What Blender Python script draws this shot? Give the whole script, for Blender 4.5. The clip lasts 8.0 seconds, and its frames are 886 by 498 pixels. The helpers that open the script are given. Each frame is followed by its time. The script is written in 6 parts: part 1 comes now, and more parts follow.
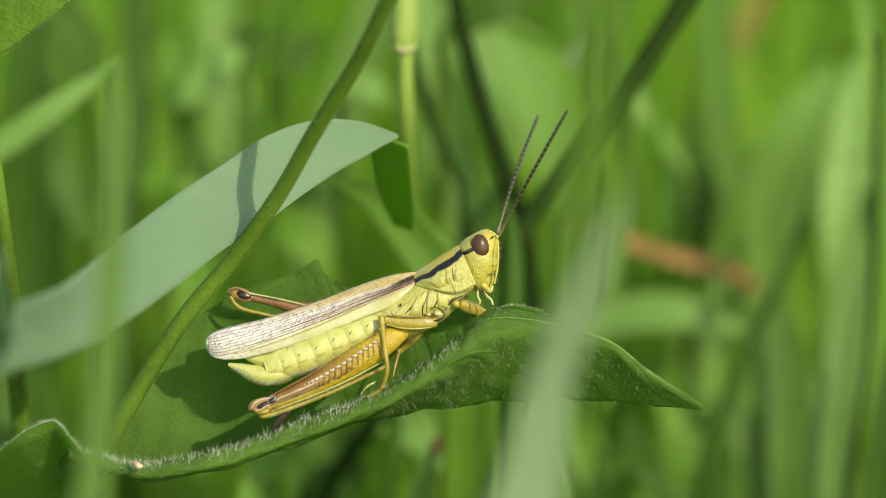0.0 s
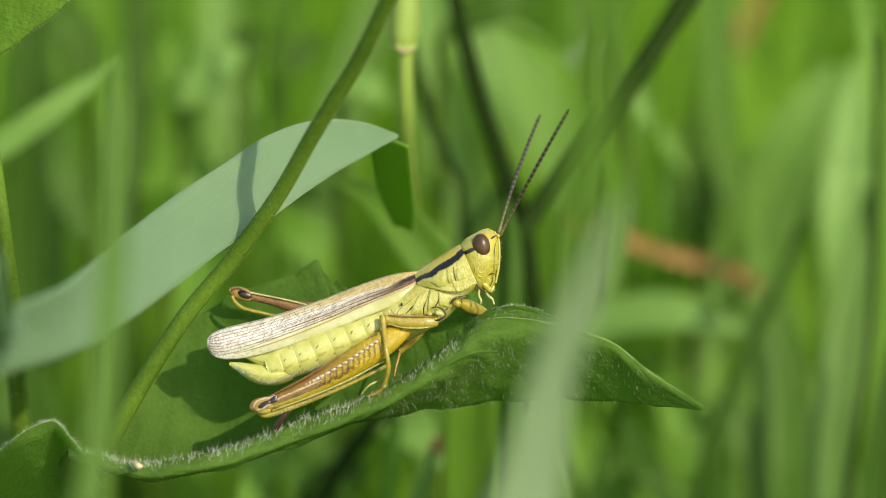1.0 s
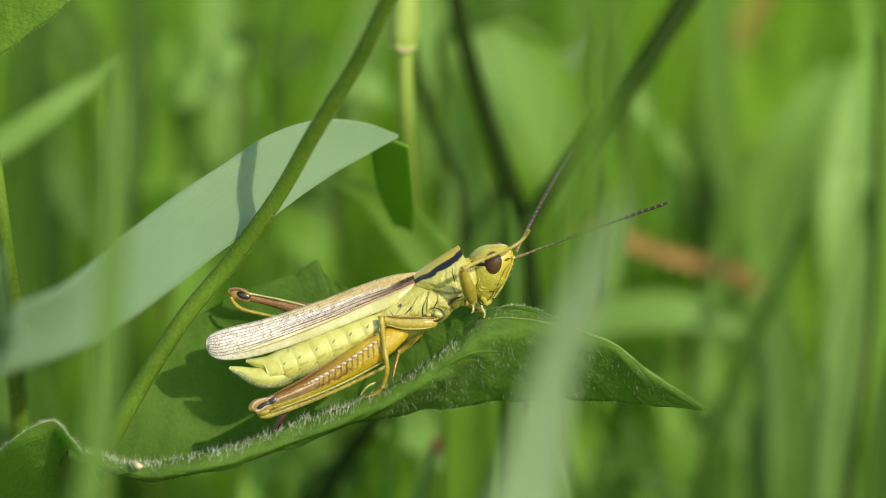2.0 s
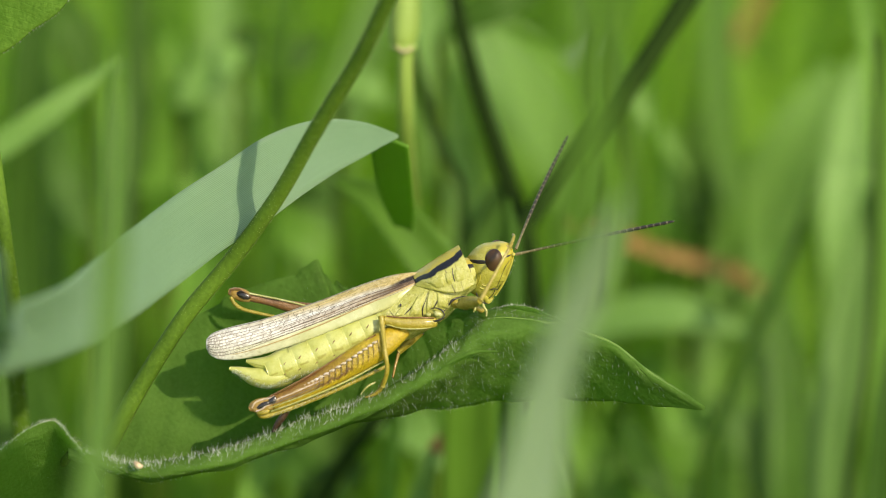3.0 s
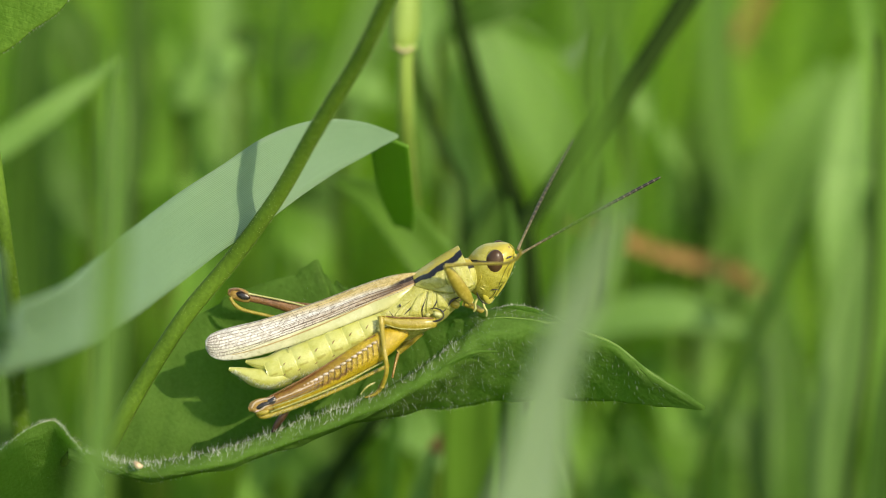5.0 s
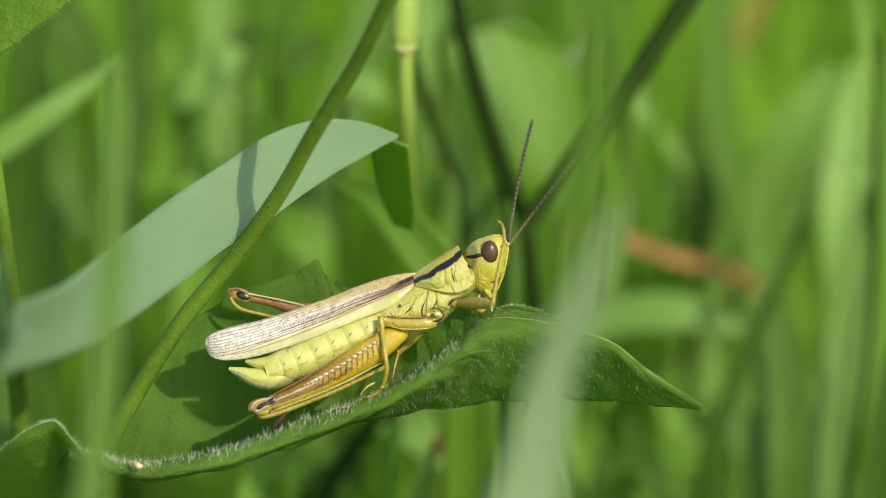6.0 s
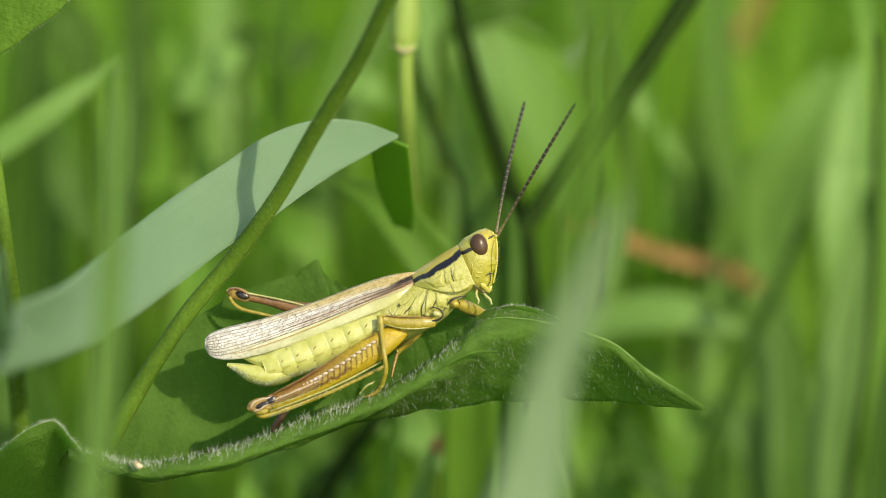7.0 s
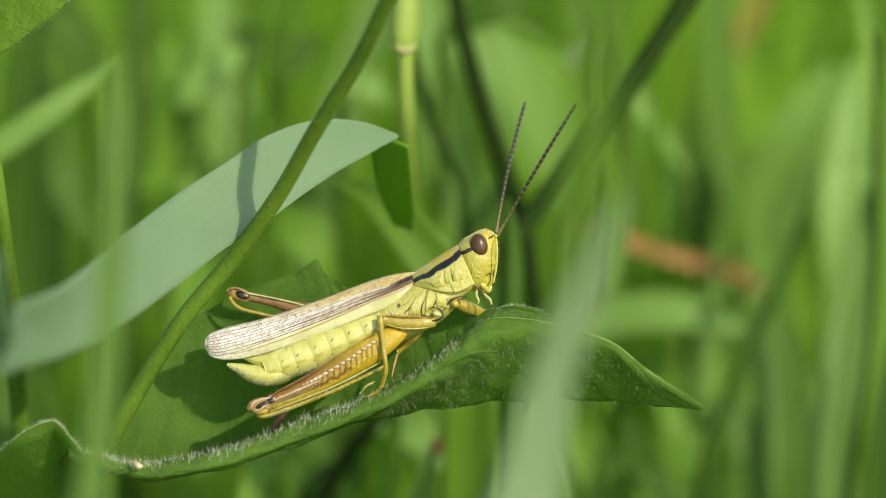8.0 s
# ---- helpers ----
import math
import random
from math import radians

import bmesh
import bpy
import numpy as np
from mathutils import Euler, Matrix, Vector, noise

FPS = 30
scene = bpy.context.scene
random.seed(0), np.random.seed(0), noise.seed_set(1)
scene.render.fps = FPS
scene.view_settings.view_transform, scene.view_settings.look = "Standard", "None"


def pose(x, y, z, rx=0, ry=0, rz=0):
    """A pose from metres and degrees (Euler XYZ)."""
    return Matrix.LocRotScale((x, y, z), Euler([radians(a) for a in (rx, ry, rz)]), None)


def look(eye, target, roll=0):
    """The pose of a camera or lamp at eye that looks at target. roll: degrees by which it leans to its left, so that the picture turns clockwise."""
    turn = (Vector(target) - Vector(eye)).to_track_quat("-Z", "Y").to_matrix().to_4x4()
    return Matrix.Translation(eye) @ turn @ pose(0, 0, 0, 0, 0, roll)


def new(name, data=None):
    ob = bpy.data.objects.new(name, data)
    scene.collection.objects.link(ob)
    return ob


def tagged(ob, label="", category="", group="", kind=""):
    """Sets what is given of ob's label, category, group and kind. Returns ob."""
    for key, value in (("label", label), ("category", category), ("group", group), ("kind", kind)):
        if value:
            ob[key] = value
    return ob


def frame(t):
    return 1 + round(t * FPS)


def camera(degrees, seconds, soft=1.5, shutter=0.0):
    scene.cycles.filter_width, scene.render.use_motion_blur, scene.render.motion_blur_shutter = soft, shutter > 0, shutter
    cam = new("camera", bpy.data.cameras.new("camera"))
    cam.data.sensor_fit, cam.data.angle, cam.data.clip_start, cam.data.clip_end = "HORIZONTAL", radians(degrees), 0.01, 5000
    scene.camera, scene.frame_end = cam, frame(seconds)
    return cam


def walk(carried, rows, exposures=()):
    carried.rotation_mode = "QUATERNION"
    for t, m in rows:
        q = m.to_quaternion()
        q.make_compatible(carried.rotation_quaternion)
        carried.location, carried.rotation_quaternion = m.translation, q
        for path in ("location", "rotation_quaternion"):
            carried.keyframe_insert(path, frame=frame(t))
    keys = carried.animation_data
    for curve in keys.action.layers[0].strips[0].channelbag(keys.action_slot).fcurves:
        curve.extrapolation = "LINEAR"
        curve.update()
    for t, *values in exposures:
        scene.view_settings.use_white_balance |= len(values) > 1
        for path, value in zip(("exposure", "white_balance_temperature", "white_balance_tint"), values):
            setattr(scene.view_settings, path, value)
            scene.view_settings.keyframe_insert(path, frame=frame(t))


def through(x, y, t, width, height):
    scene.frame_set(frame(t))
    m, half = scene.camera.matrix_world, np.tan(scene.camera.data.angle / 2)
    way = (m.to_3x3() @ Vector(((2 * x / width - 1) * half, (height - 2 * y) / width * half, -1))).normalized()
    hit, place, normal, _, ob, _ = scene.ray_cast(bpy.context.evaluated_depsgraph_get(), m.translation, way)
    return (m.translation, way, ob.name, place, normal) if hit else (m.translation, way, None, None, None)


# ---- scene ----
MM = 0.001                      # all plans below are in millimetres

# ---- camera: a close-up lens on a tripod, sharp on the insect ----
cam = camera(16.0, 8.0, soft=0.9)
cam.data.dof.use_dof = True
cam.data.dof.focus_distance = 0.25661
cam.data.dof.aperture_fstop = 15.0
EYE = (0.00000, -0.24113, 0.32777)
walk(cam, [(0.0, pose(*EYE, 70.0)), (8.0, pose(*EYE, 70.0))], [(0.0, 0.77, 7900, 6), (8.0, 0.77, 7900, 6)])

# ---- daylight ----
SUN_AZ, SUN_EL = radians(140.0), radians(38.0)
world = bpy.data.worlds.new("world")
scene.world = world
world.use_nodes = True
wn = world.node_tree.nodes
sky = wn.new("ShaderNodeTexSky")
sky.sky_type, sky.sun_disc = "NISHITA", False
sky.sun_elevation, sky.sun_rotation = SUN_EL, SUN_AZ
world.node_tree.links.new(sky.outputs[0], wn["Background"].inputs[0])
wn["Background"].inputs[1].default_value = 0.15
sun = new("sun", bpy.data.lights.new("sun", "SUN"))
sun.data.energy, sun.data.angle, sun.data.color = 2.1, radians(0.55), (1.0, 0.95, 0.84)
toward = Vector((math.sin(SUN_AZ) * math.cos(SUN_EL), math.cos(SUN_AZ) * math.cos(SUN_EL), math.sin(SUN_EL)))
sun.matrix_world = look(toward * 3, (0, 0, 0))


# ---- materials ----
class Nodes:
    """A small writer of node materials."""

    def __init__(self, name):
        self.mat = bpy.data.materials.new(name)
        self.mat.use_nodes = True
        self.tree = self.mat.node_tree
        self.bsdf = self.tree.nodes["Principled BSDF"]
        self.out = self.tree.nodes["Material Output"]

    def add(self, kind, **inputs):
        n = self.tree.nodes.new("ShaderNode" + kind)
        for k, v in inputs.items():
            self.put(n.inputs[k.replace("_", " ")], v)
        return n

    def put(self, socket, v):
        if isinstance(v, bpy.types.NodeSocket):
            self.tree.links.new(v, socket)
        elif isinstance(v, tuple) and len(v) == 3 and socket.type == "RGBA":
            socket.default_value = (*v, 1)
        else:
            socket.default_value = v

    def math(self, op, a, b=0.0):
        n = self.tree.nodes.new("ShaderNodeMath")
        n.operation = op
        self.put(n.inputs[0], a)
        self.put(n.inputs[1], b)
        return n.outputs[0]

    def ramp(self, fac, *stops):
        n = self.tree.nodes.new("ShaderNodeValToRGB")
        el = n.color_ramp.elements
        while len(el) < len(stops):
            el.new(0.5)
        for e, (p, c) in zip(el, stops):
            e.position, e.color = p, (*c, 1) if isinstance(c, tuple) else (c, c, c, 1)
        self.put(n.inputs[0], fac)
        return n.outputs[0]

    def mix(self, fac, a, b, blend="MIX"):
        n = self.tree.nodes.new("ShaderNodeMix")
        n.data_type, n.blend_type = "RGBA", blend
        self.put(n.inputs[0], fac)
        self.put(n.inputs[6], a)
        self.put(n.inputs[7], b)
        return n.outputs[2]

    def noise(self, scale, detail=3.0, rough=0.55, vec=None):
        n = self.add("TexNoise", Scale=scale, Detail=detail, Roughness=rough)
        self.put(n.inputs["Vector"], vec if vec else self.coords())
        return n.outputs[0]

    def coords(self):
        return self.add("TexCoord").outputs["Object"]

    def uv(self):
        n = self.add("SeparateXYZ", Vector=self.add("TexCoord").outputs["UV"])
        return n.outputs[0], n.outputs[1]

    def band(self, x, lo, hi, soft):
        """1 between lo and hi, falling to 0 over soft on both sides."""
        a = self.add("MapRange", Value=x, From_Min=lo - soft, From_Max=lo + soft)
        b = self.add("MapRange", Value=x, From_Min=hi - soft, From_Max=hi + soft)
        return self.math("SUBTRACT", a.outputs[0], b.outputs[0])

    def bump(self, height, strength, distance):
        n = self.add("Bump", Height=height, Strength=strength, Distance=distance)
        self.put(self.bsdf.inputs["Normal"], n.outputs[0])
        return n.outputs[0]

    def finish(self, color, rough, spec=0.5, coat=0.0, glow_through=0.0, through_color=None, coat_rough=0.22):
        b = self.bsdf.inputs
        self.put(b["Base Color"], color)
        self.put(b["Roughness"], rough)
        b["Specular IOR Level"].default_value = spec
        b["Coat Weight"].default_value = coat
        b["Coat Roughness"].default_value = coat_rough
        if glow_through:
            t = self.add("BsdfTranslucent", Color=through_color or color)
            m = self.add("MixShader", Fac=glow_through)
            self.tree.links.new(self.bsdf.outputs[0], m.inputs[1])
            self.tree.links.new(t.outputs[0], m.inputs[2])
            self.tree.links.new(m.outputs[0], self.out.inputs[0])
        return self.mat


def rugged_leaf(name, deep, light, through, relief=0.8):
    """A soft hairy leaf, faintly quilted, with slanting side veins."""
    n = Nodes(name)
    u, v = n.uv()
    big, mid_, fine = n.noise(110.0, 4.0), n.noise(480.0, 3.0), n.noise(3200.0, 3.0)
    x = n.math("ADD", n.math("MULTIPLY", u, 15.0), n.math("ADD", n.math("MULTIPLY", n.math("ABSOLUTE", v), -2.6), n.math("MULTIPLY", mid_, 0.25)))
    vein = n.ramp(n.math("ABSOLUTE", n.math("SUBTRACT", n.math("FRACT", x), 0.5)), (0.0, 1.0), (0.07, 0.0))
    f = n.math("ADD", n.math("MULTIPLY", big, 0.6), n.math("MULTIPLY", fine, 0.4))
    color = n.mix(n.math("MULTIPLY", vein, 0.12), n.ramp(f, (0.35, deep), (0.65, light)), tuple(min(1, c * 1.4) for c in light))
    n.bump(n.math("SUBTRACT", n.math("ADD", mid_, n.math("MULTIPLY", fine, 0.3)), n.math("MULTIPLY", vein, 0.05)), relief, 0.0006)
    return n.finish(color, 0.68, 0.14, 0.0, through, n.mix(0.5, color, (light[0] * 1.5, light[1] * 1.5, light[2] * 0.7)))


def leaf_material(name, deep, light, stripes=0, through=0.4, rough=0.45, island=False, grain=900.0, spec=0.4, spread=0.35, rib=0.35):
    """Plant tissue: two greens mixed by blotches and by the piece, long veins by the count of stripes across."""
    n = Nodes(name)
    u, v = n.uv()
    piece = n.add("NewGeometry").outputs["Random Per Island"] if island else n.add("ObjectInfo").outputs["Random"]
    big = n.noise(120.0, 4.0)
    fine = n.noise(grain, 3.0)
    f = n.math("ADD", n.math("MULTIPLY", big, 0.75), n.math("MULTIPLY", n.math("SUBTRACT", piece, 0.5), spread * 2))
    f = n.math("ADD", f, n.math("MULTIPLY", fine, 0.25))
    color = n.ramp(f, (0.2, deep), (0.8, light))
    height = fine
    if stripes:
        along = n.add("CombineXYZ", X=n.math("MULTIPLY", u, 2.5), Y=n.math("MULTIPLY", v, stripes * 0.35)).outputs[0]
        streak = n.noise(1.0, 3.0, 0.6, along)
        wave = n.math("SINE", n.math("ADD", n.math("MULTIPLY", v, stripes * 3.1416), n.math("MULTIPLY", streak, 4.0)))
        color = n.mix(n.ramp(streak, (0.35, 0.30), (0.65, 0.0)), color, tuple(c * 0.62 for c in deep))
        wave = n.math("MULTIPLY_ADD", wave, 0.5)
        color = n.mix(n.math("MULTIPLY", n.math("ADD", wave, 0.5), rib), color, tuple(min(1, c * 1.45) for c in light))
        height = n.math("ADD", n.math("MULTIPLY", wave, 0.6), n.math("MULTIPLY", fine, 0.5))
    n.bump(height, 0.4, 0.0002)
    glow = n.mix(0.6, color, tuple(min(1.0, c * k) for c, k in zip(light, (1.5, 1.5, 0.8))))
    return n.finish(color, n.ramp(fine, (0.3, rough - 0.08), (0.7, rough + 0.1)), spec, 0.0, through, glow)


def plain_material(name, a, b, scale, rough, spec=0.5, coat=0.0, bump=0.2, through=0.0):
    n = Nodes(name)
    f = n.math("ADD", n.math("MULTIPLY", n.noise(scale, 4.0), 0.7), n.math("MULTIPLY", n.noise(scale * 6, 3.0), 0.3))
    n.bump(n.noise(scale * 4, 3.0), bump, 0.0001)
    return n.finish(n.ramp(f, (0.35, a), (0.65, b)), rough, spec, coat, through)


def soil_material():
    """Dark soil with a felt of moss and short grass."""
    n = Nodes("meadow_soil")
    big, fine = n.noise(6.0, 5.0), n.noise(70.0, 5.0)
    soil = n.ramp(fine, (0.3, (0.03, 0.022, 0.013)), (0.7, (0.09, 0.065, 0.038)))
    turf = n.ramp(n.noise(220.0, 4.0), (0.3, (0.025, 0.06, 0.01)), (0.7, (0.11, 0.20, 0.03)))
    n.bump(fine, 0.8, 0.006)
    return n.finish(n.mix(n.ramp(n.math("ADD", n.math("MULTIPLY", big, 0.6), n.math("MULTIPLY", fine, 0.4)), (0.40, 0.0), (0.52, 1.0)), soil, turf), 0.9, 0.2)


M_SOIL = soil_material()
M_MEADOW = leaf_material("meadow_grass", (0.040, 0.12, 0.009), (0.21, 0.40, 0.038), 9, 0.5, island=True, spread=0.5)
M_GRASS = leaf_material("grass_green", (0.045, 0.13, 0.012), (0.115, 0.26, 0.028), 12, 0.45)
M_GRASS_BRIGHT = leaf_material("grass_bright", (0.105, 0.25, 0.022), (0.19, 0.38, 0.05), 12, 0.5)
M_GRASS_MID = leaf_material("grass_mid", (0.08, 0.19, 0.018), (0.13, 0.27, 0.035), 12, 0.45, spec=0.2, spread=0.1)
M_GRASS_SOFT = leaf_material("grass_soft", (0.10, 0.215, 0.04), (0.155, 0.29, 0.07), 12, 0.45, spec=0.2, spread=0.1)
# deep green; for blades in dark pockets it holds their shade too
M_GRASS_DEEP_SHADE = leaf_material("grass_deep_shade", (0.025, 0.075, 0.008), (0.06, 0.14, 0.016), 12, 0.3, spec=0.15)
# stems behind: the shade they stand in is put into this green
M_GRASS_SHADED = leaf_material("grass_shaded", (0.009, 0.021, 0.004), (0.019, 0.042, 0.007), 12, 0.05, 0.8, spec=0.08)
M_GLAUCOUS = leaf_material("grass_glaucous", (0.105, 0.205, 0.105), (0.195, 0.315, 0.182), 46, 0.42, 0.42, spread=0.1, rib=0.75)
M_PALE = leaf_material("grass_pale", (0.190, 0.290, 0.160), (0.260, 0.370, 0.215), 16, 0.4, 0.5, spread=0.1)
M_PALE_GREEN = leaf_material("leaf_pale_green", (0.14, 0.30, 0.055), (0.225, 0.40, 0.10), 14, 0.4, 0.45, spread=0.1)
M_LEAF_BRIGHT = rugged_leaf("leaf_bright", (0.085, 0.205, 0.020), (0.150, 0.295, 0.038), 0.4)
M_LEAF = rugged_leaf("broad_leaf", (0.105, 0.220, 0.038), (0.210, 0.380, 0.082), 0.65)
M_STEM = rugged_leaf("hairy_stem", (0.050, 0.107, 0.009), (0.108, 0.198, 0.021), 0.0, 0.25)
M_CULM = leaf_material("yellow_culm", (0.19, 0.31, 0.05), (0.29, 0.40, 0.09), 8, 0.2, 0.5, spread=0.1)
M_STRAW = plain_material("dry_straw", (0.22, 0.12, 0.04), (0.38, 0.22, 0.08), 200.0, 0.7, 0.3)
M_CRUMB = plain_material("crumb", (0.45, 0.30, 0.16), (0.68, 0.55, 0.38), 900.0, 0.7, 0.3)
M_STEM_HAIR = plain_material("stem_hair", (0.22, 0.32, 0.08), (0.36, 0.46, 0.16), 300.0, 0.5)
M_HAIR = plain_material("leaf_hair", (0.72, 0.78, 0.62), (0.88, 0.9, 0.8), 300.0, 0.4, 0.5, through=0.3)
M_MIDRIB = leaf_material("midrib", (0.10, 0.20, 0.03), (0.16, 0.28, 0.05), 0, 0.2, 0.6, spread=0.1)


# ---- builders ----
def spline(ctrl, n):
    """n points of a smooth curve through the control rows."""
    c = np.array(ctrl, float)
    if c.ndim == 1:
        c = c[:, None]
    k = len(c)
    p = np.vstack([2 * c[0] - c[1], c, 2 * c[-1] - c[-2]])
    t = np.linspace(0, k - 1, n)
    i = np.clip(t.astype(int), 0, k - 2)
    f = (t - i)[:, None]
    a, b, d, e = p[i], p[i + 1], p[i + 2], p[i + 3]
    return 0.5 * (2 * b + (d - a) * f + (2 * a - 5 * b + 4 * d - e) * f ** 2 + (3 * b - a - 3 * d + e) * f ** 3)


def unit(a):
    return a / np.maximum(np.linalg.norm(a, axis=-1, keepdims=True), 1e-9)


def grid_faces(n, m, wrap=False, start=0):
    i, j = np.meshgrid(np.arange(n - 1), np.arange(m if wrap else m - 1), indexing="ij")
    k = (j + 1) % m
    return (np.stack([i * m + j, i * m + k, (i + 1) * m + k, (i + 1) * m + j], -1).reshape(-1, 4) + start).tolist()


def mesh_of(name, verts, faces, uv=None, mats=(), origin=(0, 0, 0), smooth=True):
    """A mesh from millimetre points; uv is one pair for each point."""
    me = bpy.data.meshes.new(name)
    v = (np.asarray(verts, float) - np.asarray(origin, float)) * MM
    me.from_pydata(v.tolist(), [], faces)
    if uv is not None:
        lay = me.uv_layers.new(name="UVMap")
        idx = np.empty(len(me.loops), np.int32)
        me.loops.foreach_get("vertex_index", idx)
        lay.data.foreach_set("uv", np.asarray(uv, np.float32)[idx].ravel())
    for m in mats:
        me.materials.append(m)
    if smooth:
        me.polygons.foreach_set("use_smooth", np.ones(len(me.polygons), bool))
    me.update()
    return me


def tube(pts, radii, n=40, m=12, ref=(0, 1, 0), wobble=None, close=True):
    """A round body along pts; radii rows are r or (depth radius, height radius). Gives points, faces, uv."""
    c = spline(pts, n)
    r = spline([(q, q) if np.isscalar(q) else q for q in radii], n)
    r = np.maximum(r, 0.004)
    if wobble:
        r = r * np.array([wobble(x) for x in np.linspace(0, 1, n)])[:, None]
    t = unit(np.gradient(c, axis=0))
    a = np.array(ref, float) - t * (t @ np.array(ref, float))[:, None]
    a = unit(a)
    b = np.cross(a, t)
    ang = np.linspace(0, 2 * np.pi, m, endpoint=False)
    v = (c[:, None] + a[:, None] * (np.cos(ang)[None, :, None] * r[:, None, :1])
         + b[:, None] * (np.sin(ang)[None, :, None] * r[:, None, 1:2])).reshape(-1, 3)
    f = grid_faces(n, m, True)
    if close:
        f += [list(range(m)), list(range((n - 1) * m, n * m))[::-1]]
    u = np.repeat(np.linspace(0, 1, n), m)
    w = np.tile(ang / (2 * np.pi), n)
    return v, f, np.stack([u, w], 1)


def shell(pts, radii, low, high, n=40, m=24, ref=(0, 1, 0)):
    """Part of a tube's skin, from the turn low to the turn high (rows along the path, in whole turns)."""
    c = spline(pts, n)
    r = spline(radii, n)
    t = unit(np.gradient(c, axis=0))
    a = unit(np.array(ref, float) - t * (t @ np.array(ref, float))[:, None])
    b = np.cross(a, t)
    lo, hi = spline(low, n), spline(high, n)
    g = lo + (hi - lo) * np.linspace(0, 1, m)[None, :]
    ang = g * 2 * np.pi
    co = np.cos(ang)
    co = np.where(np.sin(ang) > 0, np.sign(co) * np.maximum(np.abs(co), 0.96), co)
    v = c[:, None] + a[:, None] * (co * r[:, :1])[..., None] + b[:, None] * (np.sin(ang) * r[:, 1:2])[..., None]
    return v.reshape(-1, 3), grid_faces(n, m), np.stack([np.repeat(np.linspace(0, 1, n), m), g.ravel()], 1)


def join(*shapes):
    v, f, uv, k = [], [], [], 0
    for a, b, c in shapes:
        v.append(a)
        f += [[i + k for i in q] for q in b]
        uv.append(c)
        k += len(a)
    return np.vstack(v), f, np.vstack(uv)


def ribbon(pts, widths, n=48, m=7, face=(0, -1, 0.35), rolls=(0, 0), cup=0.18):
    """A blade along pts with its upper side towards face, turned by rolls (degrees) on the way, creased by cup."""
    c = spline(pts, n)
    w = np.maximum(spline(widths, n)[:, 0], 0.02)
    t = unit(np.gradient(c, axis=0))
    ref = np.array(face, float)
    s = unit(np.cross(t, ref))
    nn = np.cross(s, t)
    a = np.radians(spline(rolls, n)[:, :1])
    s, nn = s * np.cos(a) + nn * np.sin(a), nn * np.cos(a) - s * np.sin(a)
    x = np.linspace(-1, 1, m)
    v = c[:, None] + s[:, None] * (x[None, :, None] * w[:, None, None] / 2) + nn[:, None] * ((np.abs(x)[None, :, None] ** 1.5) * cup * w[:, None, None])
    u = np.repeat(np.linspace(0, 1, n), m)
    return v.reshape(-1, 3), grid_faces(n, m), np.stack([u, np.tile(x, n)], 1)


def ball(center, radii, turn=0.0, n=16, m=20):
    """An ellipsoid, its height axis turned in the side view by degrees."""
    th = np.linspace(0, np.pi, n)
    ph = np.linspace(0, 2 * np.pi, m, endpoint=False)
    x = np.outer(np.sin(th), np.cos(ph)) * radii[0]
    y = np.outer(np.sin(th), np.sin(ph)) * radii[1]
    z = np.outer(np.cos(th), np.ones(m)) * radii[2]
    a = math.radians(turn)
    v = np.stack([x * math.cos(a) + z * math.sin(a), y, z * math.cos(a) - x * math.sin(a)], -1) + np.array(center)
    uv = np.stack([np.repeat(np.linspace(0, 1, n), m), np.tile(np.linspace(0, 1, m), n)], 1)
    return v.reshape(-1, 3), grid_faces(n, m, True), uv


def mirrored(shape, y0=0.0):
    v, f, uv = shape
    w = v.copy()
    w[:, 1] = 2 * y0 - w[:, 1]
    return w, [q[::-1] for q in f], uv


def part(name, shape, mat, parent, origin=(0, 0, 0), label="", kind="", thick=0.0):
    """One mesh object under a thing or under a part; shape and origin are in the space of the whole thing."""
    v, f, uv = shape
    ob = new(name, mesh_of(name, v, f, uv, [mat], origin))
    ob.parent = parent
    base = parent.get("base", (0, 0, 0))
    ob.location = (Vector(origin) - Vector(base)) * MM
    ob["base"] = origin
    if thick:
        mod = ob.modifiers.new("thickness", "SOLIDIFY")
        mod.thickness, mod.offset = thick * MM, 0
    return tagged(ob, label, kind=kind)


def thing(name, shape, mat, base, label, category, group="", kind="", thick=0.0):
    v, f, uv = shape
    ob = new(name, mesh_of(name, v, f, uv, [mat], base))
    ob.location = Vector(base) * MM
    ob["base"] = base
    if thick:
        mod = ob.modifiers.new("thickness", "SOLIDIFY")
        mod.thickness, mod.offset = thick * MM, 0
    return tagged(ob, label, category, group, kind)


def holder(name, base, label, category, group=""):
    ob = new(name)
    ob.empty_display_size = 0.005
    ob.location = Vector(base) * MM
    ob["base"] = base
    return tagged(ob, label, category, group)


def rooted(pts, shift=(0, 0)):
    """The same path begun at the soil below its first point."""
    x, y, z = pts[0]
    return [(x + shift[0], y + shift[1], -2.0), (x + shift[0] * 0.45, y + shift[1] * 0.45, z * 0.55)] + list(pts)


def eased(pts, shift=(0, 0)):
    """The path from the soil, led straight into its first point."""
    foot, low = rooted(pts, shift)[:2]
    first = np.array(pts[0])
    d, far = np.linalg.norm(np.array(pts[1]) - first), np.linalg.norm(np.array(low) - first)
    return [foot, low] + [tuple(first + (np.array(low) - first) * min(0.9, d * k / far)) for k in (8.0, 3.2, 1.2)] + list(pts)


